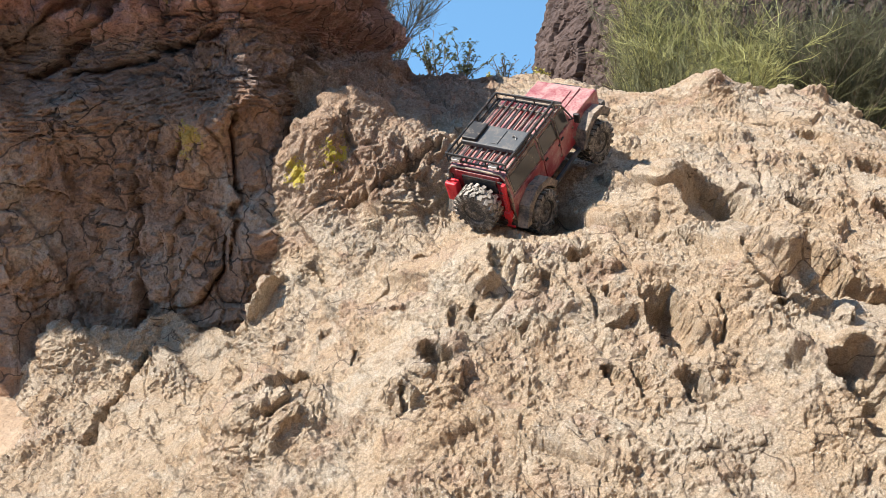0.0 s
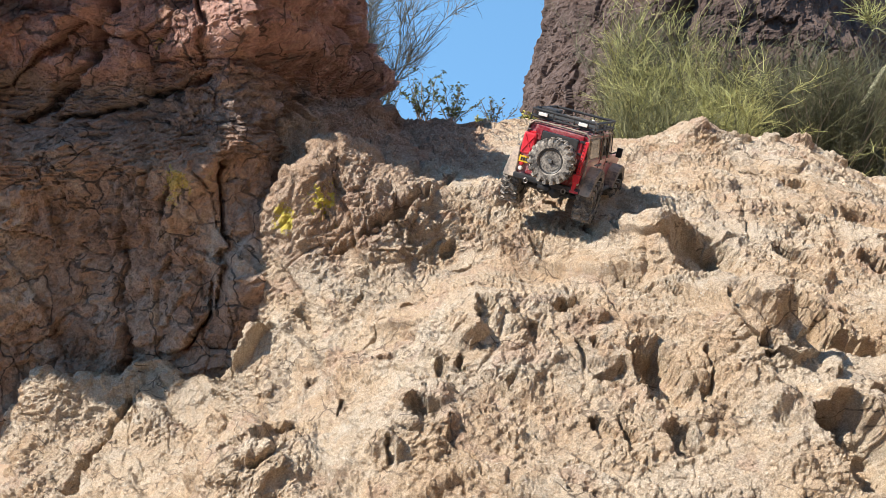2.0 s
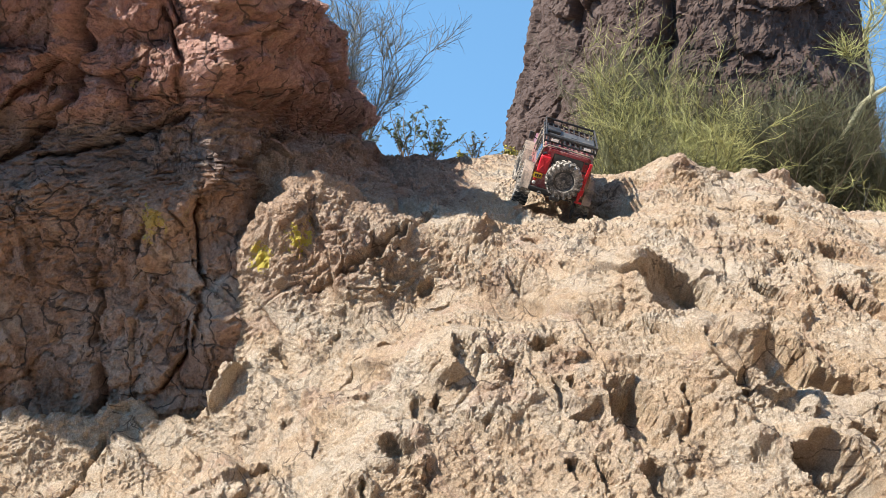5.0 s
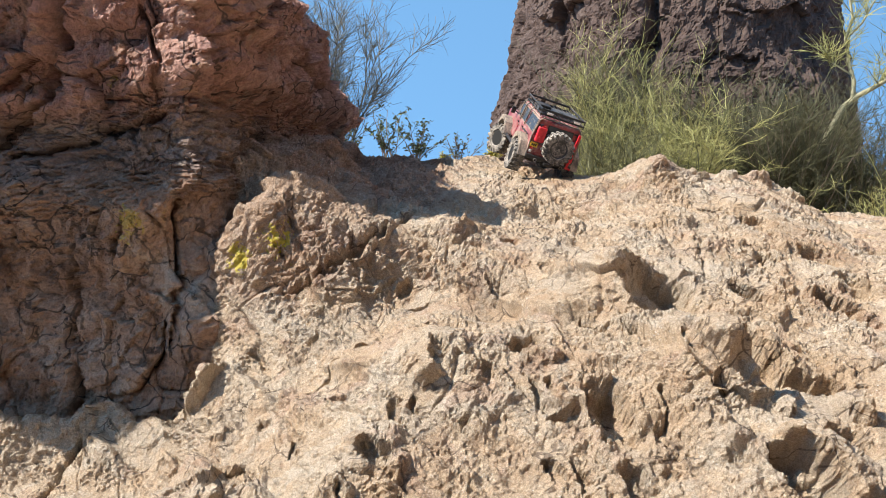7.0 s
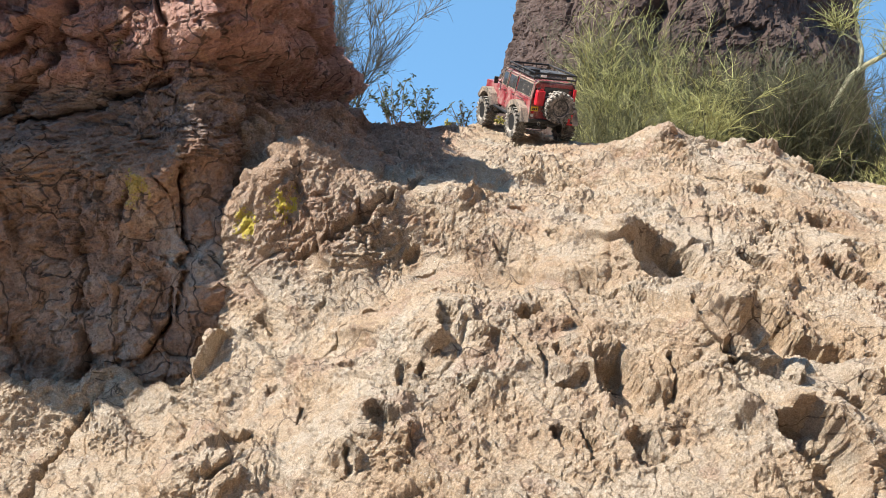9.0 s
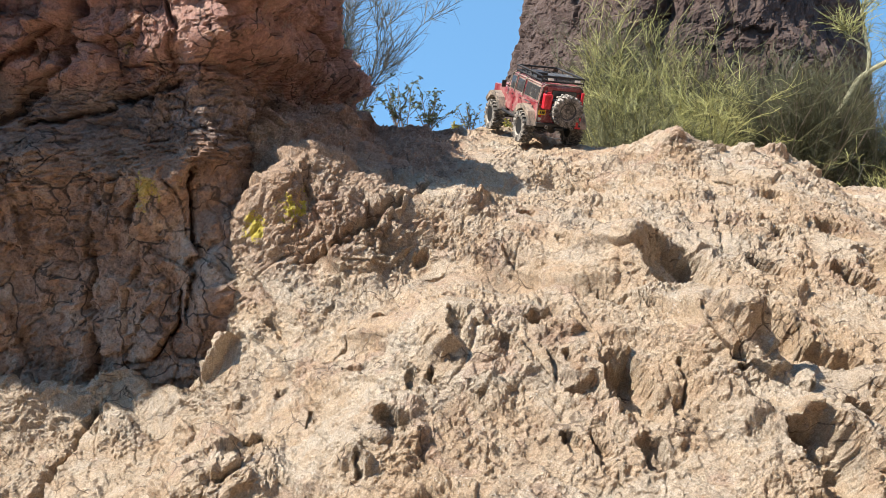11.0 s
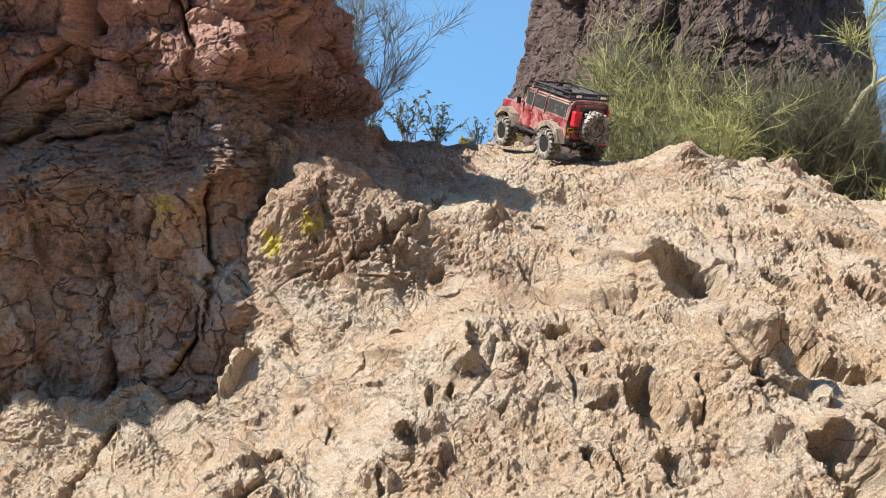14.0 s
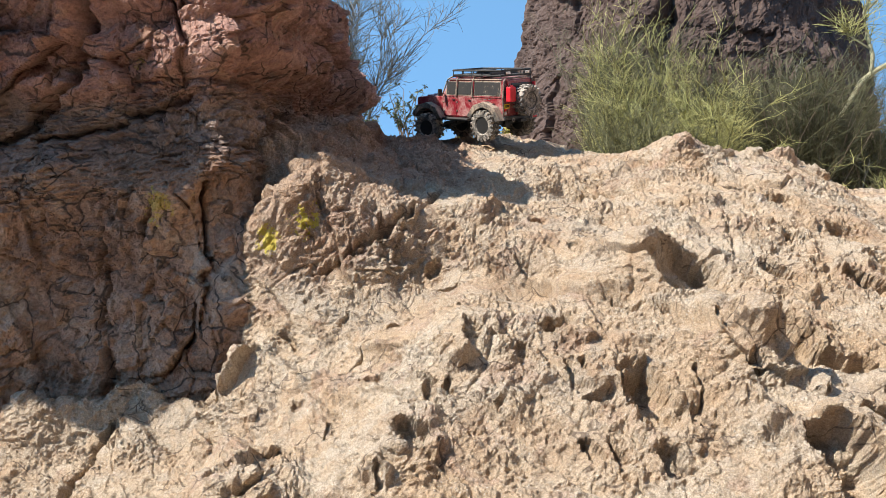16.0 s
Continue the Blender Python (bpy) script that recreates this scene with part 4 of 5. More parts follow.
        # headlamp side of the nose
        bm = bmesh.new()
        lathe(bm, [(0.0, 0.011), (0.004, 0.0105), (0.007, 0.007), (0.008, 0.0003)], 18, False, (s * 0.056, 0.218, 0.140))
        part("headlamp", bm, LAMP_CLEAR, car)

    both(side)
    # windscreen, rear door and what hangs on it
    bm = bmesh.new()
    box(bm, (0.132, 0.003, 0.044), (0, 0.0685, 0.203), 0.001, (-27, 0, 0))
    part("windscreen", bm, GLASS, car)
    bm = bmesh.new()
    box(bm, (0.120, 0.004, 0.122), (0.002, -0.2185, 0.168), 0.0015)
    rear = part("rear_door", bm, RED, car)
    bm = bmesh.new()
    box(bm, (0.092, 0.003, 0.038), (0.006, -0.2215, 0.200), 0.003)
    part("rear_window", bm, GLASS, rear, "dusty tinted pane")
    for z in (0.140, 0.185, 0.215):
        bm = bmesh.new()
        box(bm, (0.014, 0.004, 0.006), (0.062, -0.2205, z), 0.001)
        part("hinge", bm, BLACK, rear)
    bm = bmesh.new()
    box(bm, (0.034, 0.036, 0.034), (0.008, -0.236, 0.156), 0.003)
    tube(bm, [(0.050, -0.222, 0.120), (0.030, -0.236, 0.140), (0.008, -0.246, 0.156)], 0.003)
    part("spare_carrier", bm, BLACK, car)
    spare = wheel(car, (0.008, -0.2535, 0.157), False, "spare_wheel")
    spare.matrix_basis = pose(0.008, -0.2535, 0.157, 0, 0, -90)
    bm = bmesh.new()
    box(bm, (0.030, 0.022, 0.052), (-0.061, -0.238, 0.182), 0.004)
    can = part("jerry_can", bm, BRIGHT_RED, car, "bright red plastic jerry can")
    bm = bmesh.new()
    for k in (-1, 1):
        box(bm, (0.003, 0.002, 0.046), (-0.061, -0.2495, 0.182), 0.0006, (0, 30 * k, 0))
    box(bm, (0.022, 0.006, 0.005), (-0.061, -0.236, 0.211), 0.0015)
    part("can_ribs", bm, BRIGHT_RED, can)
    bm = bmesh.new()
    tube(bm, [(-0.070, -0.236, 0.207), (-0.070, -0.238, 0.214), (-0.064, -0.238, 0.216)], 0.003)
    part("spout", bm, BLACK, can)
    bm = bmesh.new()
    box(bm, (0.009, 0.010, 0.124), (0.071, -0.2265, 0.157), 0.0015, (0, 3, 0))
    box(bm, (0.016, 0.014, 0.020), (0.070, -0.229, 0.128), 0.002)
    box(bm, (0.022, 0.012, 0.006), (0.072, -0.227, 0.096), 0.001)
    jack = part("farm_jack", bm, BRIGHT_RED, car, "bright red farm jack strapped upright")
    # black discs stand in for the dark inside the jack's holes
    bm = bmesh.new()
    for k in range(9):
        lathe(bm, [(-0.0002, 0.0016), (-0.0008, 0.0014), (-0.0009, 0.0002)], 6, False, (0.071, -0.2318, 0.145 + k * 0.0085))
    part("jack_hole_discs", bm, BLACK, jack)
    bm = bmesh.new()
    box(bm, (0.026, 0.002, 0.016), (-0.067, -0.2235, 0.140), 0.0006)
    plate = part("number_plate", bm, YELLOW, car, "yellow plate with a dark bar")
    bm = bmesh.new()
    for k in range(3):
        box(bm, (0.0045, 0.0012, 0.008), (-0.0735 + 0.0065 * k, -0.2248, 0.140))
    part("plate_bars", bm, BLACK, plate)
    # bumpers, grille, running gear
    bm = bmesh.new()
    box(bm, (0.168, 0.014, 0.014), (0, -0.224, 0.098), 0.003)
    box(bm, (0.030, 0.022, 0.010), (0, -0.232, 0.088), 0.002)
    bumper = part("rear_bumper", bm, BLACK, car)
    both(lambda s: part("shackle", tow_ring(s * 0.048, -0.236, 0.092), STEEL, bumper))
    bm = bmesh.new()
    box(bm, (0.176, 0.018, 0.018), (0, 0.232, 0.104), 0.003)
    box(bm, (0.060, 0.026, 0.022), (0, 0.236, 0.118), 0.004)
    part("front_bumper", bm, BLACK, car)
    bm = bmesh.new()
    box(bm, (0.080, 0.004, 0.040), (0, 0.2195, 0.140), 0.001)
    for k in range(6):
        box(bm, (0.074, 0.003, 0.003), (0, 0.2222, 0.124 + k * 0.0064))
    part("grille", bm, BLACK, car)
    bm = bmesh.new()
    for s in (-1, 1):
        box(bm, (0.008, 0.430, 0.014), (s * 0.030, 0.0, 0.092), 0.001)
    for y in (-0.190, -0.09, 0.02, 0.10, 0.19):
        box(bm, (0.060, 0.010, 0.010), (0, y, 0.092), 0.001)
    box(bm, (0.056, 0.070, 0.028), (0, 0.02, 0.084), 0.003)
    part("chassis", bm, BLACK, car)
    bm = bmesh.new()
    box(bm, (0.150, 0.400, 0.010), (0, 0.0, 0.106), 0.001)
    part("floor_pan", bm, BLACK, car)
    for y, z in ((-0.144, 0.072), (0.149, 0.052)):
        bm = bmesh.new()
        tube(bm, [(-0.080, y, z), (0.080, y, z)], 0.0065, 10)
        lathe(bm, [(-0.016, 0.002), (-0.012, 0.016), (0.012, 0.016), (0.016, 0.002)], 14, False, (0.012, y, z))
        axle = part("axle", bm, BLACK, car)
        bm = bmesh.new()
        tube(bm, [(0.010, y * 0.9, z), (0.004, 0.02, 0.078)], 0.0035)
        part("drive_shaft", bm, STEEL, axle)
        for s in (-1, 1):
            bm = bmesh.new()
            tube(bm, [(s * 0.052, y * 0.93, z + 0.002), (s * 0.044, y * 0.84, z + 0.062)], 0.0045)
            for k in range(8):
                c = Vector((s * 0.052, y * 0.93, z + 0.010)).lerp(Vector((s * 0.044, y * 0.84, z + 0.060)), k / 7)
                lathe(bm, [(-0.001, 0.0078), (0.001, 0.0078)], 10, False, c)
            part("shock_absorber", bm, STEEL, axle)
            bm = bmesh.new()
            tube(bm, [(s * 0.045, y, z - 0.002), (s * 0.030, y * 0.35, 0.082)], 0.003)
            part("link_arm", bm, STEEL, axle)
    # roof rack
    bm = bmesh.new()
    for z, r in ((0.246, 0.0022), (0.263, 0.0024)):
        tube(bm, [(-0.079, -0.208, z), (0.079, -0.208, z), (0.079, 0.026, z), (-0.079, 0.026, z)], r, 8, True)
    for x, y in [(sx * 0.079, -0.208 + 0.0468 * k) for sx in (-1, 1) for k in range(6)] + [(x, y) for y in (-0.208, 0.026) for x in (-0.026, 0.026)]:
        tube(bm, [(x, y, 0.238 if abs(x) > 0.05 else 0.246), (x, y, 0.263)], 0.0018, 6)
    rack = part("roof_rack", bm, BLACK, car, "black tubular roof rack")
    for y0, y1 in ((-0.206, -0.153), (-0.083, 0.024)):
        for k in range(9):
            bm = bmesh.new()
            box(bm, (0.0045, y1 - y0, 0.003), (-0.068 + 0.017 * k, (y0 + y1) / 2, 0.2465), 0.0008)
            part("slat", bm, BLACK, rack)
    bm = bmesh.new()
    box(bm, (0.040, 0.060, 0.010), (-0.054, -0.118, 0.262), 0.003)
    part("case_lid", bm, BLACK, rack)
    bm = bmesh.new()
    box(bm, (0.150, 0.068, 0.012), (0, -0.118, 0.252), 0.003)
    box(bm, (0.020, 0.050, 0.003), (0.010, -0.118, 0.2585), 0.001)
    case = part("storage_case", bm, GREY, rack, "dark grey flat storage case")
    for x in (-0.042, 0.050):
        bm = bmesh.new()
        tube(bm, [(x - 0.006, -0.112, 0.259), (x - 0.003, -0.109, 0.262), (x + 0.004, -0.112, 0.262), (x + 0.006, -0.118, 0.259)], 0.0016, 6)
        part("clip", bm, STEEL, case)
    for x in (-0.050, 0.050):
        bm = bmesh.new()
        box(bm, (0.026, 0.008, 0.011), (x, -0.2125, 0.2545), 0.002)
        lamp = part("rack_lamp", bm, BLACK, rack)
        bm = bmesh.new()
        box(bm, (0.022, 0.002, 0.008), (x, -0.2170, 0.2545), 0.001)
        part("lens", bm, LAMP_CLEAR, lamp)
    wheels = [wheel(car, (s * 0.094, y, z), s < 0) for y, z in ((-0.144, 0.072), (0.149, 0.052)) for s in (-1, 1)]
    return car, wheels


def tow_ring(x, y, z):
    bm = bmesh.new()
    tube(bm, [(x + 0.005 * math.cos(a), y, z + 0.006 * math.sin(a)) for a in (2 * math.pi * k / 10 for k in range(10))], 0.0015, 6, True)
    return bm


car, wheels = toy_truck()
CAR = [
    (0, 0.102, 2.569, 1.259, 36.7, 8.4, -31.6),
    (0.5, 0.122, 2.587, 1.272, 32.4, 8.2, -30.7),
    (1, 0.149, 2.620, 1.283, 24.0, 15.0, -23.3),
    (1.5, 0.179, 2.674, 1.301, 17.2, 11.7, -22.6),
    (2, 0.190, 2.671, 1.311, 2.8, 14.8, -17.8),
    (2.5, 0.211, 2.764, 1.338, 6.4, 21.7, -2.9),
    (3, 0.209, 2.859, 1.355, 9.3, 17.6, -0.5),
    (3.5, 0.213, 2.930, 1.363, 11.3, 18.7, 0.4),
    (4, 0.217, 3.097, 1.385, 5.0, 15.5, 0.0),
    (4.6, 0.242, 3.235, 1.402, 11.5, 16.2, -0.1),
    (5.2, 0.280, 3.330, 1.425, 17.0, 17.0, -0.2),
    (5.9, 0.318, 3.440, 1.460, 15.5, 17.8, -0.3),
    (6.5, 0.340, 3.580, 1.500, 12.4, 18.4, -0.4),
    (7, 0.303, 3.751, 1.530, 17.5, 17.1, 11.5),
    (7.5, 0.262, 3.798, 1.538, 13.7, 3.5, 20.0),
    (8, 0.265, 3.800, 1.537, 13.8, 3.8, 19.5),
    (8.5, 0.267, 3.825, 1.540, 14.0, 3.2, 19.8),
    (9, 0.271, 3.848, 1.540, 14.0, 3.3, 19.6),
    (11.5, 0.269, 3.807, 1.537, 13.6, 3.1, 18.8),
    (12, 0.271, 3.823, 1.539, 13.8, 2.8, 19.1),
    (12.5, 0.283, 3.841, 1.538, 14.0, 1.3, 15.6),
    (13, 0.282, 3.856, 1.543, 14.4, 0.9, 16.3),
    (13.5, 0.280, 3.757, 1.540, 16.1, -0.2, 24.0),
    (14, 0.282, 3.749, 1.531, 14.0, 1.4, 28.2),
    (14.5, 0.282, 3.748, 1.530, 13.9, 1.7, 28.3),
    (15, 0.292, 3.815, 1.530, 13.9, 3.3, 27.1),
    (15.5, 0.226, 3.812, 1.549, 15.0, -0.8, 31.2),
    (16, 0.040, 3.823, 1.559, 4.1, -5.8, 44.4),
]


# how far the front wheels are turned to the left, in degrees
STEER = ((0, -8), (2, 0), (4, 0), (6.5, 18), (7, 26), (7.5, 12), (8, 3), (9, 0), (11.5, 0), (13, 5), (13.5, 12), (14.0, 0), (14.5, -3), (15, 13), (15.5, 20), (16, 10))


def steer(t):
    return float(np.interp(t, [a for a, _ in STEER], [b for _, b in STEER]))


def motions():
    """The truck climbs, tips over the edge and turns along the saddle; its wheels roll by the way it goes."""
    walk(car, [(t, pose(*m)) for t, *m in CAR])
    times = [k * 0.1 for k in range(161)]
    way, roll, last = [], 0.0, None
    keys = np.array(CAR)
    for t in times:
        at = np.array([np.interp(t, keys[:, 0], keys[:, c]) for c in (1, 2, 3)])
        head = radians(np.interp(t, keys[:, 0], keys[:, 6]))
        if last is not None:
            gone = float(np.dot(at - last, (-math.sin(head), math.cos(head), 0.3)))
            roll += math.degrees(gone / TYRE_R)
        last = at
        way.append(roll)
    for w in wheels:
        base = w.matrix_basis.copy()
        flip = base.to_euler().z > 1
        front = base.translation.y > 0
        walk(w, [(t, Matrix.Translation(base.translation) @ pose(0, 0, 0, 0, 0, steer(t) if front else 0) @ pose(0, 0, 0, -a, 0, 0) @ pose(0, 0, 0, 0, 0, 180 if flip else 0)) for t, a in zip(times, way)])


# ---- shrubs and small trees on the saddle ----
def bark(name, color, spread=0.35, rough=0.75):
    mat = material(name, rough)
    n = Nodes(mat)
    r = n.add("NewGeometry").outputs["Random Per Island"]
    col = n.mix(r, tuple(c * (1 - spread) for c in color), tuple(min(1, c * (1 + spread)) for c in color))
    col = n.mix(n.span(n.noise(n.coord(), 60, 3, 0.6), 0.4, 0.7, 0.0, 0.4), col, tuple(c * 0.6 for c in color))
    n.finish(col)
    return mat


GREEN_TWIG = bark("yellow green twigs", (0.31, 0.30, 0.110), 0.55)
MID_TWIG = bark("soft green twigs", (0.125, 0.122, 0.052), 0.5)
DULL_TWIG = bark("dull green twigs", (0.088, 0.086, 0.040), 0.45)
BARE_TWIG = bark("bare grey twigs", (0.13, 0.125, 0.10))
PALE_BARK = bark("pale green bark", (0.33, 0.31, 0.19), 0.2)
WOOD = bark("grey brown wood", (0.16, 0.125, 0.09), 0.2)
LEAF = bark("olive leaves", (0.075, 0.095, 0.035), 0.5, 0.55)
YELLOW_LEAF = bark("yellow green leaves", (0.36, 0.33, 0.07), 0.35, 0.6)


def pipes(lines, sides=3):
    """One mesh of thin tapered twigs; each line is a list of points, a first and a last radius."""
    verts, faces = [], []
    for pts, r0, r1 in lines:
        n, start = len(pts), len(verts)
        for i, p in enumerate(pts):
            way = (pts[min(i + 1, n - 1)] - pts[max(i - 1, 0)]).normalized()
            q = way.to_track_quat("Z", "Y")
            r = r0 + (r1 - r0) * i / (n - 1)
            for k in range(sides):
                a = 2 * math.pi * k / sides
                verts.append(p + q @ Vector((r * math.cos(a), r * math.sin(a), 0)))
        for i in range(n - 1):
            for k in range(sides):
                a, b = start + i * sides + k, start + i * sides + (k + 1) % sides
                faces.append((a, b, b + sides, a + sides))
    return verts, faces


def plant_mesh(name, geometry, mat, parent, kind=""):
    me = bpy.data.meshes.new(name)
    me.from_pydata(*[[tuple(v) for v in geometry[0]], [], geometry[1]])
    me.materials.append(mat)
    ob = new(name, me)
    ob.parent = parent
    return tagged(ob, kind=kind) if kind else ob


def sprout(rng, base, way, length, steps, bend, lift, wobble):
    """A bent twig that grows from base along way and lifts towards the light."""
    pts, p, d = [base.copy()], base.copy(), way.normalized()
    side = Vector((rng.uniform(-1, 1), rng.uniform(-1, 1), rng.uniform(-0.5, 0.5))) * bend
    for _ in range(steps):
        d = (d + side / steps + Vector((0, 0, lift / steps)) + Vector((rng.gauss(0, 1), rng.gauss(0, 1), rng.gauss(0, 1))) * wobble).normalized()
        p = p + d * (length / steps)
        pts.append(p.copy())
    return pts


def shrub(name, label, base, size, stems, forks, twigs, mats, seed, fan=0.9, lean=(0, 0), thick=0.006, category="shrub", group="", lift=0.22, wobble=0.10, bend=0.75):
    """A many-stemmed shrub: woody stems, forks and a haze of fine twigs."""
    rng = random.Random(seed)
    top = tagged(new(name), label, category, group)
    top.matrix_basis = Matrix.Translation(base)
    wood, haze = [], []
    for _ in range(stems):
        a, out = rng.uniform(0, 2 * math.pi), min(abs(rng.gauss(0, 0.55)), 0.9) * fan
        way = Vector((math.cos(a) * out + lean[0], math.sin(a) * out * 0.8 + lean[1], 1))
        foot = Vector((rng.gauss(0, 0.05), rng.gauss(0, 0.05), -0.04)) * size
        length = size * rng.uniform(0.55, 1.0)
        pts = sprout(rng, foot, way, length, 8, bend, lift, wobble)
        wood.append((pts, thick * rng.uniform(0.7, 1.2), thick * 0.3))
        for _ in range(int(forks * 1.5)):
            i = rng.randint(2, 7)
            d = (pts[i + 1] - pts[i]).normalized() + Vector((rng.gauss(0, 0.6), rng.gauss(0, 0.6), rng.gauss(0.0, 0.35)))
            sub = sprout(rng, pts[i].lerp(pts[i + 1], rng.random()), d, length * rng.uniform(0.14, 0.36), 5, 1.2 * bend, lift, 1.5 * wobble)
            haze.append((sub, thick * 0.42, thick * 0.18))
            for _ in range(twigs):
                j = rng.randint(0, 3)
                d = (sub[j + 1] - sub[j]).normalized() + Vector((rng.gauss(0, 0.8), rng.gauss(0, 0.8), rng.gauss(0.0, 0.5)))
                haze.append((sprout(rng, sub[j].lerp(sub[j + 1], rng.random()), d, length * rng.uniform(0.06, 0.17), 3, 0.9, lift, 0.2), thick * 0.24, thick * 0.12))
    plant_mesh("trunk", pipes(wood, 5), mats[0], top)
    plant_mesh("crown", pipes(haze), mats[1], top, "stuff")
    return top, wood, haze


def leaves(haze, rng, count, size):
    verts, faces = [], []
    for _ in range(count):
        pts, _, _ = haze[rng.randrange(len(haze))]
        i = rng.randint(max(0, len(pts) - 3), len(pts) - 2)
        p = pts[i].lerp(pts[i + 1], rng.random())
        q = Euler((rng.uniform(-0.9, 0.9), rng.uniform(-0.9, 0.9), rng.uniform(0, 6.3))).to_matrix()
        s, n = size * rng.uniform(0.6, 1.2), len(verts)
        for c in ((0, 0, 0), (0.22, 0.35, 0.06), (0.18, 0.75, 0.05), (0, 1, 0), (-0.18, 0.75, 0.05), (-0.22, 0.35, 0.06), (0, 0.5, -0.03)):
            verts.append(p + q @ (Vector(c) * s))
        faces += [(n, n + 1, n + 6), (n + 1, n + 2, n + 6), (n + 2, n + 3, n + 6), (n + 3, n + 4, n + 6), (n + 4, n + 5, n + 6), (n + 5, n, n + 6)]
    return verts, faces


def leafy(name, label, base, size, stems, count, leaf, mats, seed, lean=(0, 0), category="plant", group="", fan=0.8):
    top, wood, haze = shrub(name, label, base, size, stems, 4, 2, mats[:2], seed, fan, lean, 0.004, category, group, 0.3)
    plant_mesh("foliage", leaves(haze, random.Random(seed + 1), count, leaf), mats[2], top, "stuff")
    return top


SHRUBS = "shrubs behind the ridge"
shrub("desert_shrub", "bright yellow-green broom shrub behind the rock ridge", (1.40, 5.9, 1.12), 0.92, 60, 9, 6, (MID_TWIG, GREEN_TWIG), 1, 0.42, thick=0.0054, group=SHRUBS, bend=1.1)
shrub("desert_shrub", "tall thin yellow-green shrub before the butte", (0.94, 6.35, 1.12), 1.42, 20, 8, 6, (DULL_TWIG, GREEN_TWIG), 2, 0.16, (0.03, 0), thick=0.0050, group=SHRUBS, bend=0.3)
shrub("desert_shrub", "thin yellow-green shrub with upright twigs", (1.34, 6.5, 1.12), 1.24, 12, 8, 6, (DULL_TWIG, GREEN_TWIG), 3, 0.16, thick=0.0050, group=SHRUBS, bend=0.3)
shrub("desert_shrub", "low pale green shrub beside the saddle", (0.94, 5.8, 1.14), 0.76, 40, 7, 5, (DULL_TWIG, MID_TWIG), 4, 0.42, thick=0.0046, group=SHRUBS)
shrub("desert_shrub", "small dry green shrub at the saddle's edge", (1.14, 5.5, 1.16), 0.58, 34, 6, 5, (DULL_TWIG, MID_TWIG), 14, 0.60, thick=0.0048, group=SHRUBS)
shrub("desert_shrub", "dense dull green shrub in the gap", (1.06, 6.8, 1.10), 1.22, 120, 7, 5, (WOOD, DULL_TWIG), 5, 0.26, (0.10, 0), thick=0.0050, group=SHRUBS, bend=0.3)
shrub("desert_shrub", "large dark green shrub with bare stems", (2.05, 6.1, 1.05), 1.05, 130, 8, 6, (WOOD, DULL_TWIG), 6, 0.55, thick=0.0050, group=SHRUBS)
shrub("desert_shrub", "dull green shrub behind the bright broom", (1.70, 6.5, 1.08), 1.02, 110, 8, 6, (WOOD, DULL_TWIG), 15, 0.55, thick=0.0050, group=SHRUBS)
shrub("desert_shrub", "large dull green shrub below the tree", (2.55, 6.3, 1.00), 1.02, 110, 7, 5, (WOOD, DULL_TWIG), 7, 0.70, thick=0.0052, group=SHRUBS)
shrub("desert_shrub", "small yellow-green shrub by the ridge's end", (2.28, 5.2, 0.98), 0.60, 30, 5, 4, (DULL_TWIG, GREEN_TWIG), 8, 0.70, thick=0.0045, group=SHRUBS)
shrub("dead_shrub", "leafless grey shrub with crooked branches", (1.78, 6.7, 1.10), 1.16, 7, 4, 2, (BARE_TWIG, BARE_TWIG), 9, 0.42, thick=0.012, category="dead shrub", wobble=0.26, bend=1.5)
shrub("dead_shrub", "fallen dry sticks beside the green shrubs", (2.25, 5.7, 1.00), 0.50, 12, 3, 2, (BARE_TWIG, BARE_TWIG), 10, 1.6, thick=0.007, category="dead shrub", lift=0.0, wobble=0.2)
shrub("bare_shrub", "leafless grey-green shrub against the sky", (-0.74, 6.3, 1.50), 1.12, 24, 12, 7, (BARE_TWIG, BARE_TWIG), 11, 0.42, (0.16, 0), 0.0062, "bare shrub", lift=0.5, wobble=0.06, bend=0.7)
PLANTS = "small leafy plants on the saddle"
leafy("leafy_plant", "dark olive upright leafy plant on the ridge", (-0.30, 5.75, 1.58), 0.36, 9, 520, 0.022, (WOOD, DULL_TWIG, LEAF), 21, group=PLANTS, fan=0.32)
leafy("leafy_plant", "low spreading olive leafy plant on the ridge", (-0.15, 5.75, 1.58), 0.24, 10, 420, 0.022, (WOOD, DULL_TWIG, LEAF), 22, (0.15, 0), group=PLANTS, fan=0.55)
leafy("leafy_plant", "small dark leafy plant beside the cliff", (-0.52, 5.75, 1.58), 0.22, 9, 240, 0.020, (WOOD, DULL_TWIG, LEAF), 23, group=PLANTS, fan=0.7)
leafy("leafy_plant", "sparse twiggy plant on the ridge", (0.08, 5.75, 1.57), 0.22, 9, 130, 0.020, (WOOD, BARE_TWIG, LEAF), 24, group=PLANTS, fan=0.7)
leafy("flowering_plant", "low pale yellow-green plant on the ridge", (0.02, 5.6, 1.57), 0.075, 14, 300, 0.020, (WOOD, DULL_TWIG, YELLOW_LEAF), 25)
leafy("flowering_plant", "low pale yellow-green plant before the butte", (0.26, 5.6, 1.57), 0.10, 16, 320, 0.020, (WOOD, DULL_TWIG, YELLOW_LEAF), 26)


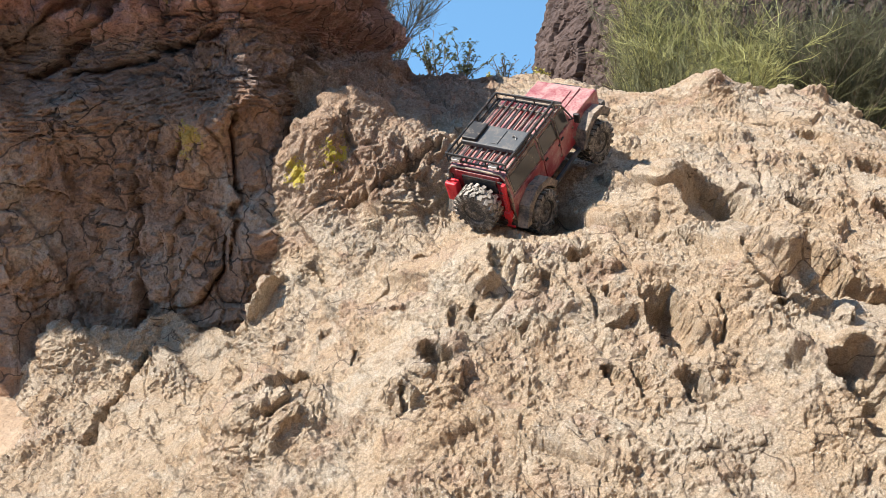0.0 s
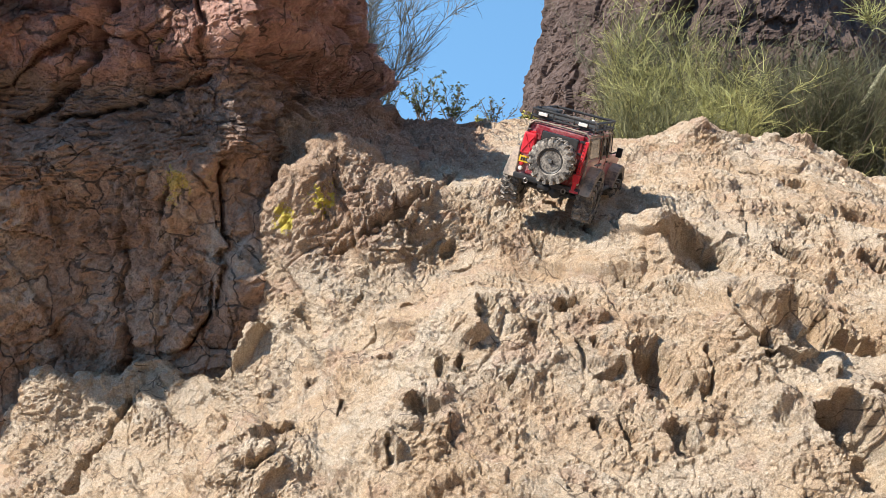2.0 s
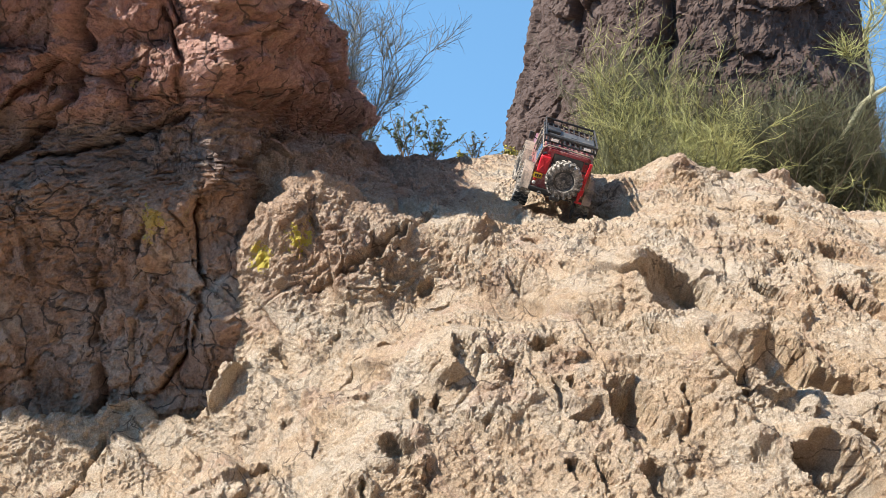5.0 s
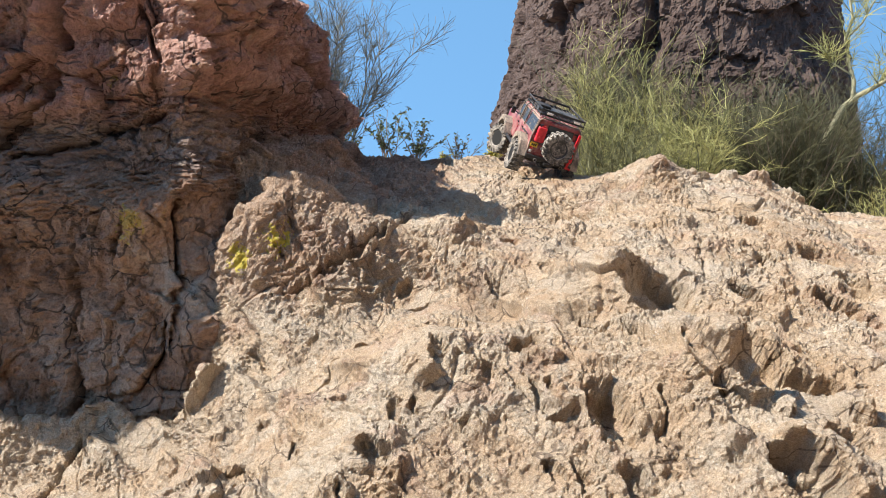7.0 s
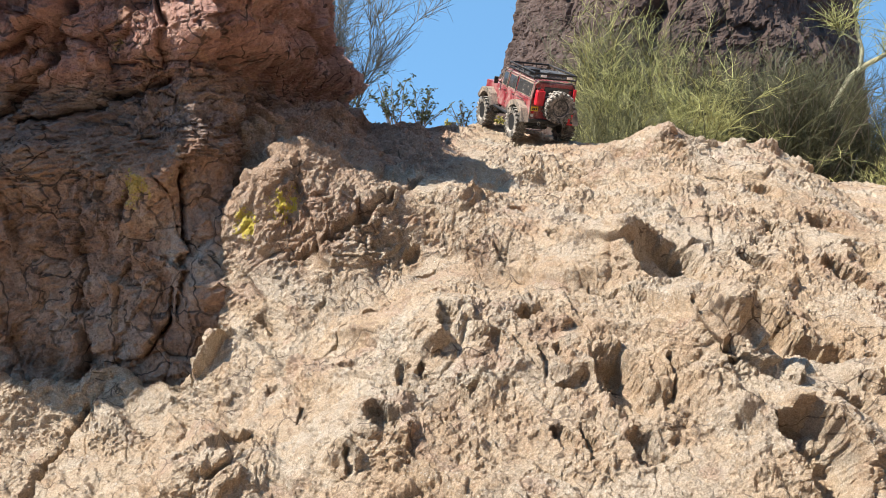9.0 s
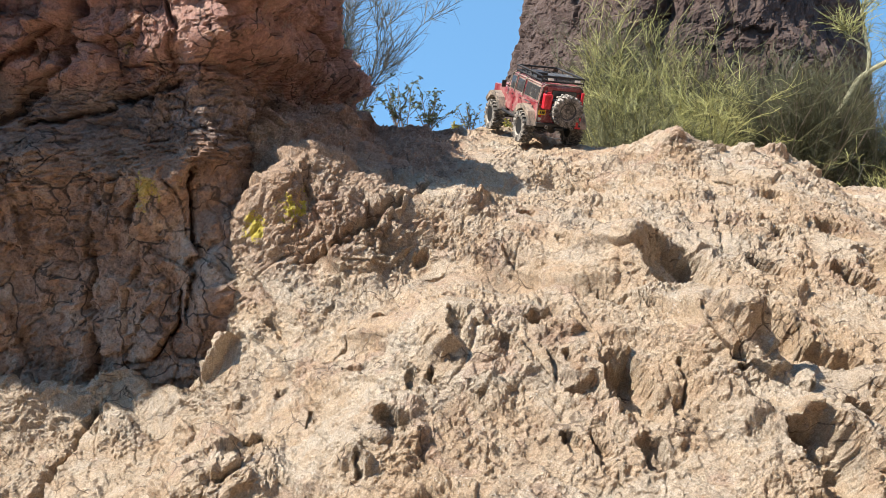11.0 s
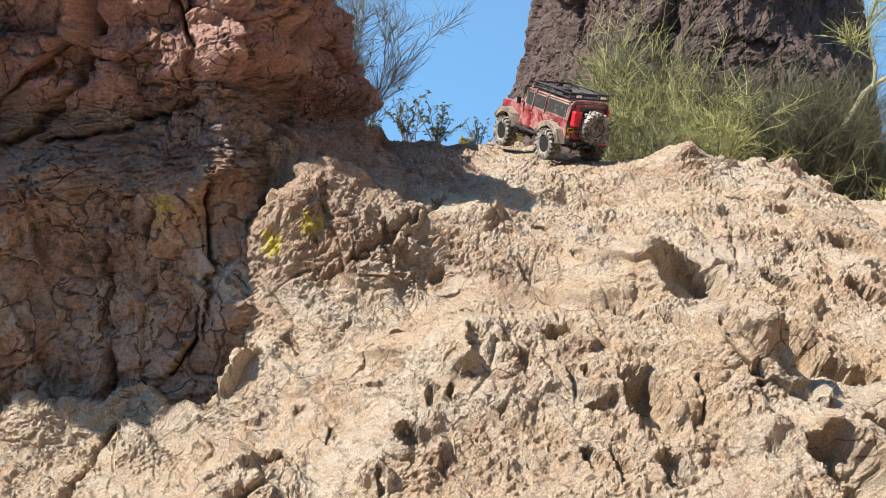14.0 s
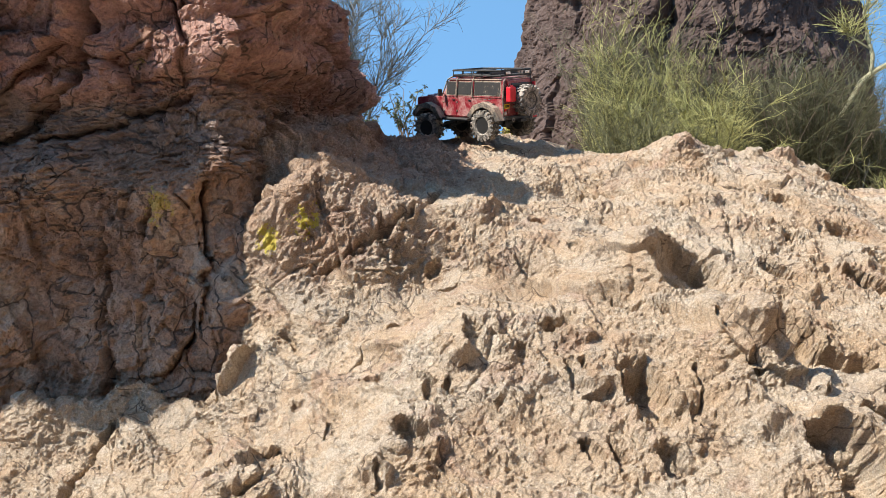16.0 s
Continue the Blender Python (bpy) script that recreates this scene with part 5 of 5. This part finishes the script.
def pale_tree():
    """A leaning tree with smooth pale bark, forked limbs and fine bare twigs."""
    rng = random.Random(31)
    tree = tagged(new("pale_tree"), "leaning pale-barked desert tree with bare yellowish twigs", "tree")
    foot = Vector((2.06, 6.15, 1.0))
    tree.matrix_basis = Matrix.Translation(foot)

    def at(*rows):
        return [Vector(r) - foot for r in rows]

    trunk = at((2.06, 6.15, 0.95), (2.12, 6.15, 1.3), (2.20, 6.15, 1.56), (2.31, 6.15, 1.76), (2.40, 6.16, 1.92), (2.48, 6.16, 1.985))
    part("trunk", limb([(trunk, 0.023, 0.018)]), PALE_BARK, tree, smooth_faces=True)
    limbs = [(at((2.48, 6.16, 1.985), (2.56, 6.14, 2.03), (2.66, 6.12, 2.09), (2.80, 6.1, 2.17), (2.95, 6.1, 2.28)), 0.016, 0.008),
             (at((2.46, 6.16, 1.98), (2.47, 6.18, 2.08), (2.44, 6.2, 2.20), (2.42, 6.2, 2.33), (2.46, 6.2, 2.46), (2.43, 6.2, 2.62), (2.50, 6.2, 2.85)), 0.015, 0.006),
             (at((2.60, 6.13, 2.05), (2.68, 6.2, 2.16), (2.74, 6.2, 2.30), (2.76, 6.2, 2.50), (2.84, 6.2, 2.75)), 0.013, 0.005),
             (at((2.45, 6.18, 2.12), (2.38, 6.2, 2.17), (2.33, 6.2, 2.20), (2.30, 6.2, 2.27)), 0.007, 0.003),
             (at((2.43, 6.2, 2.34), (2.52, 6.2, 2.43), (2.60, 6.2, 2.58), (2.63, 6.2, 2.75)), 0.008, 0.003)]
    for row in limbs:
        part("limb", limb([row]), PALE_BARK, tree, smooth_faces=True)
    haze = []
    for pts, r, _ in limbs:
        for _ in range(22):
            i = rng.randint(1, len(pts) - 2)
            p = pts[i].lerp(pts[i + 1], rng.random())
            d = Vector((rng.gauss(0.1, 0.6), rng.gauss(0, 0.6), rng.gauss(0.5, 0.5)))
            sub = sprout(rng, p, d, rng.uniform(0.08, 0.24), 5, 0.9, 0.2, 0.16)
            haze.append((sub, 0.0032, 0.0012))
            for _ in range(5):
                j = rng.randint(1, 4)
                haze.append((sprout(rng, sub[j], d + Vector((rng.gauss(0, 0.7), rng.gauss(0, 0.7), rng.gauss(0, 0.5))), rng.uniform(0.05, 0.16), 3, 0.6, 0.2, 0.1), 0.0016, 0.0008))
    plant_mesh("crown", pipes(haze), GREEN_TWIG, tree, "stuff")


def limb(rows):
    bm = bmesh.new()
    for pts, r0, r1 in rows:
        rings = []
        for i, p in enumerate(pts):
            way = (pts[min(i + 1, len(pts) - 1)] - pts[max(i - 1, 0)]).normalized()
            q = way.to_track_quat("Z", "Y")
            r = r0 + (r1 - r0) * i / (len(pts) - 1)
            rings.append([bm.verts.new(p + q @ Vector((r * math.cos(a), r * math.sin(a), 0))) for a in (2 * math.pi * k / 8 for k in range(8))])
        for low, high in zip(rings, rings[1:]):
            for k in range(8):
                bm.faces.new((low[k], low[(k + 1) % 8], high[(k + 1) % 8], high[k]))
    return bm


pale_tree()


motions()
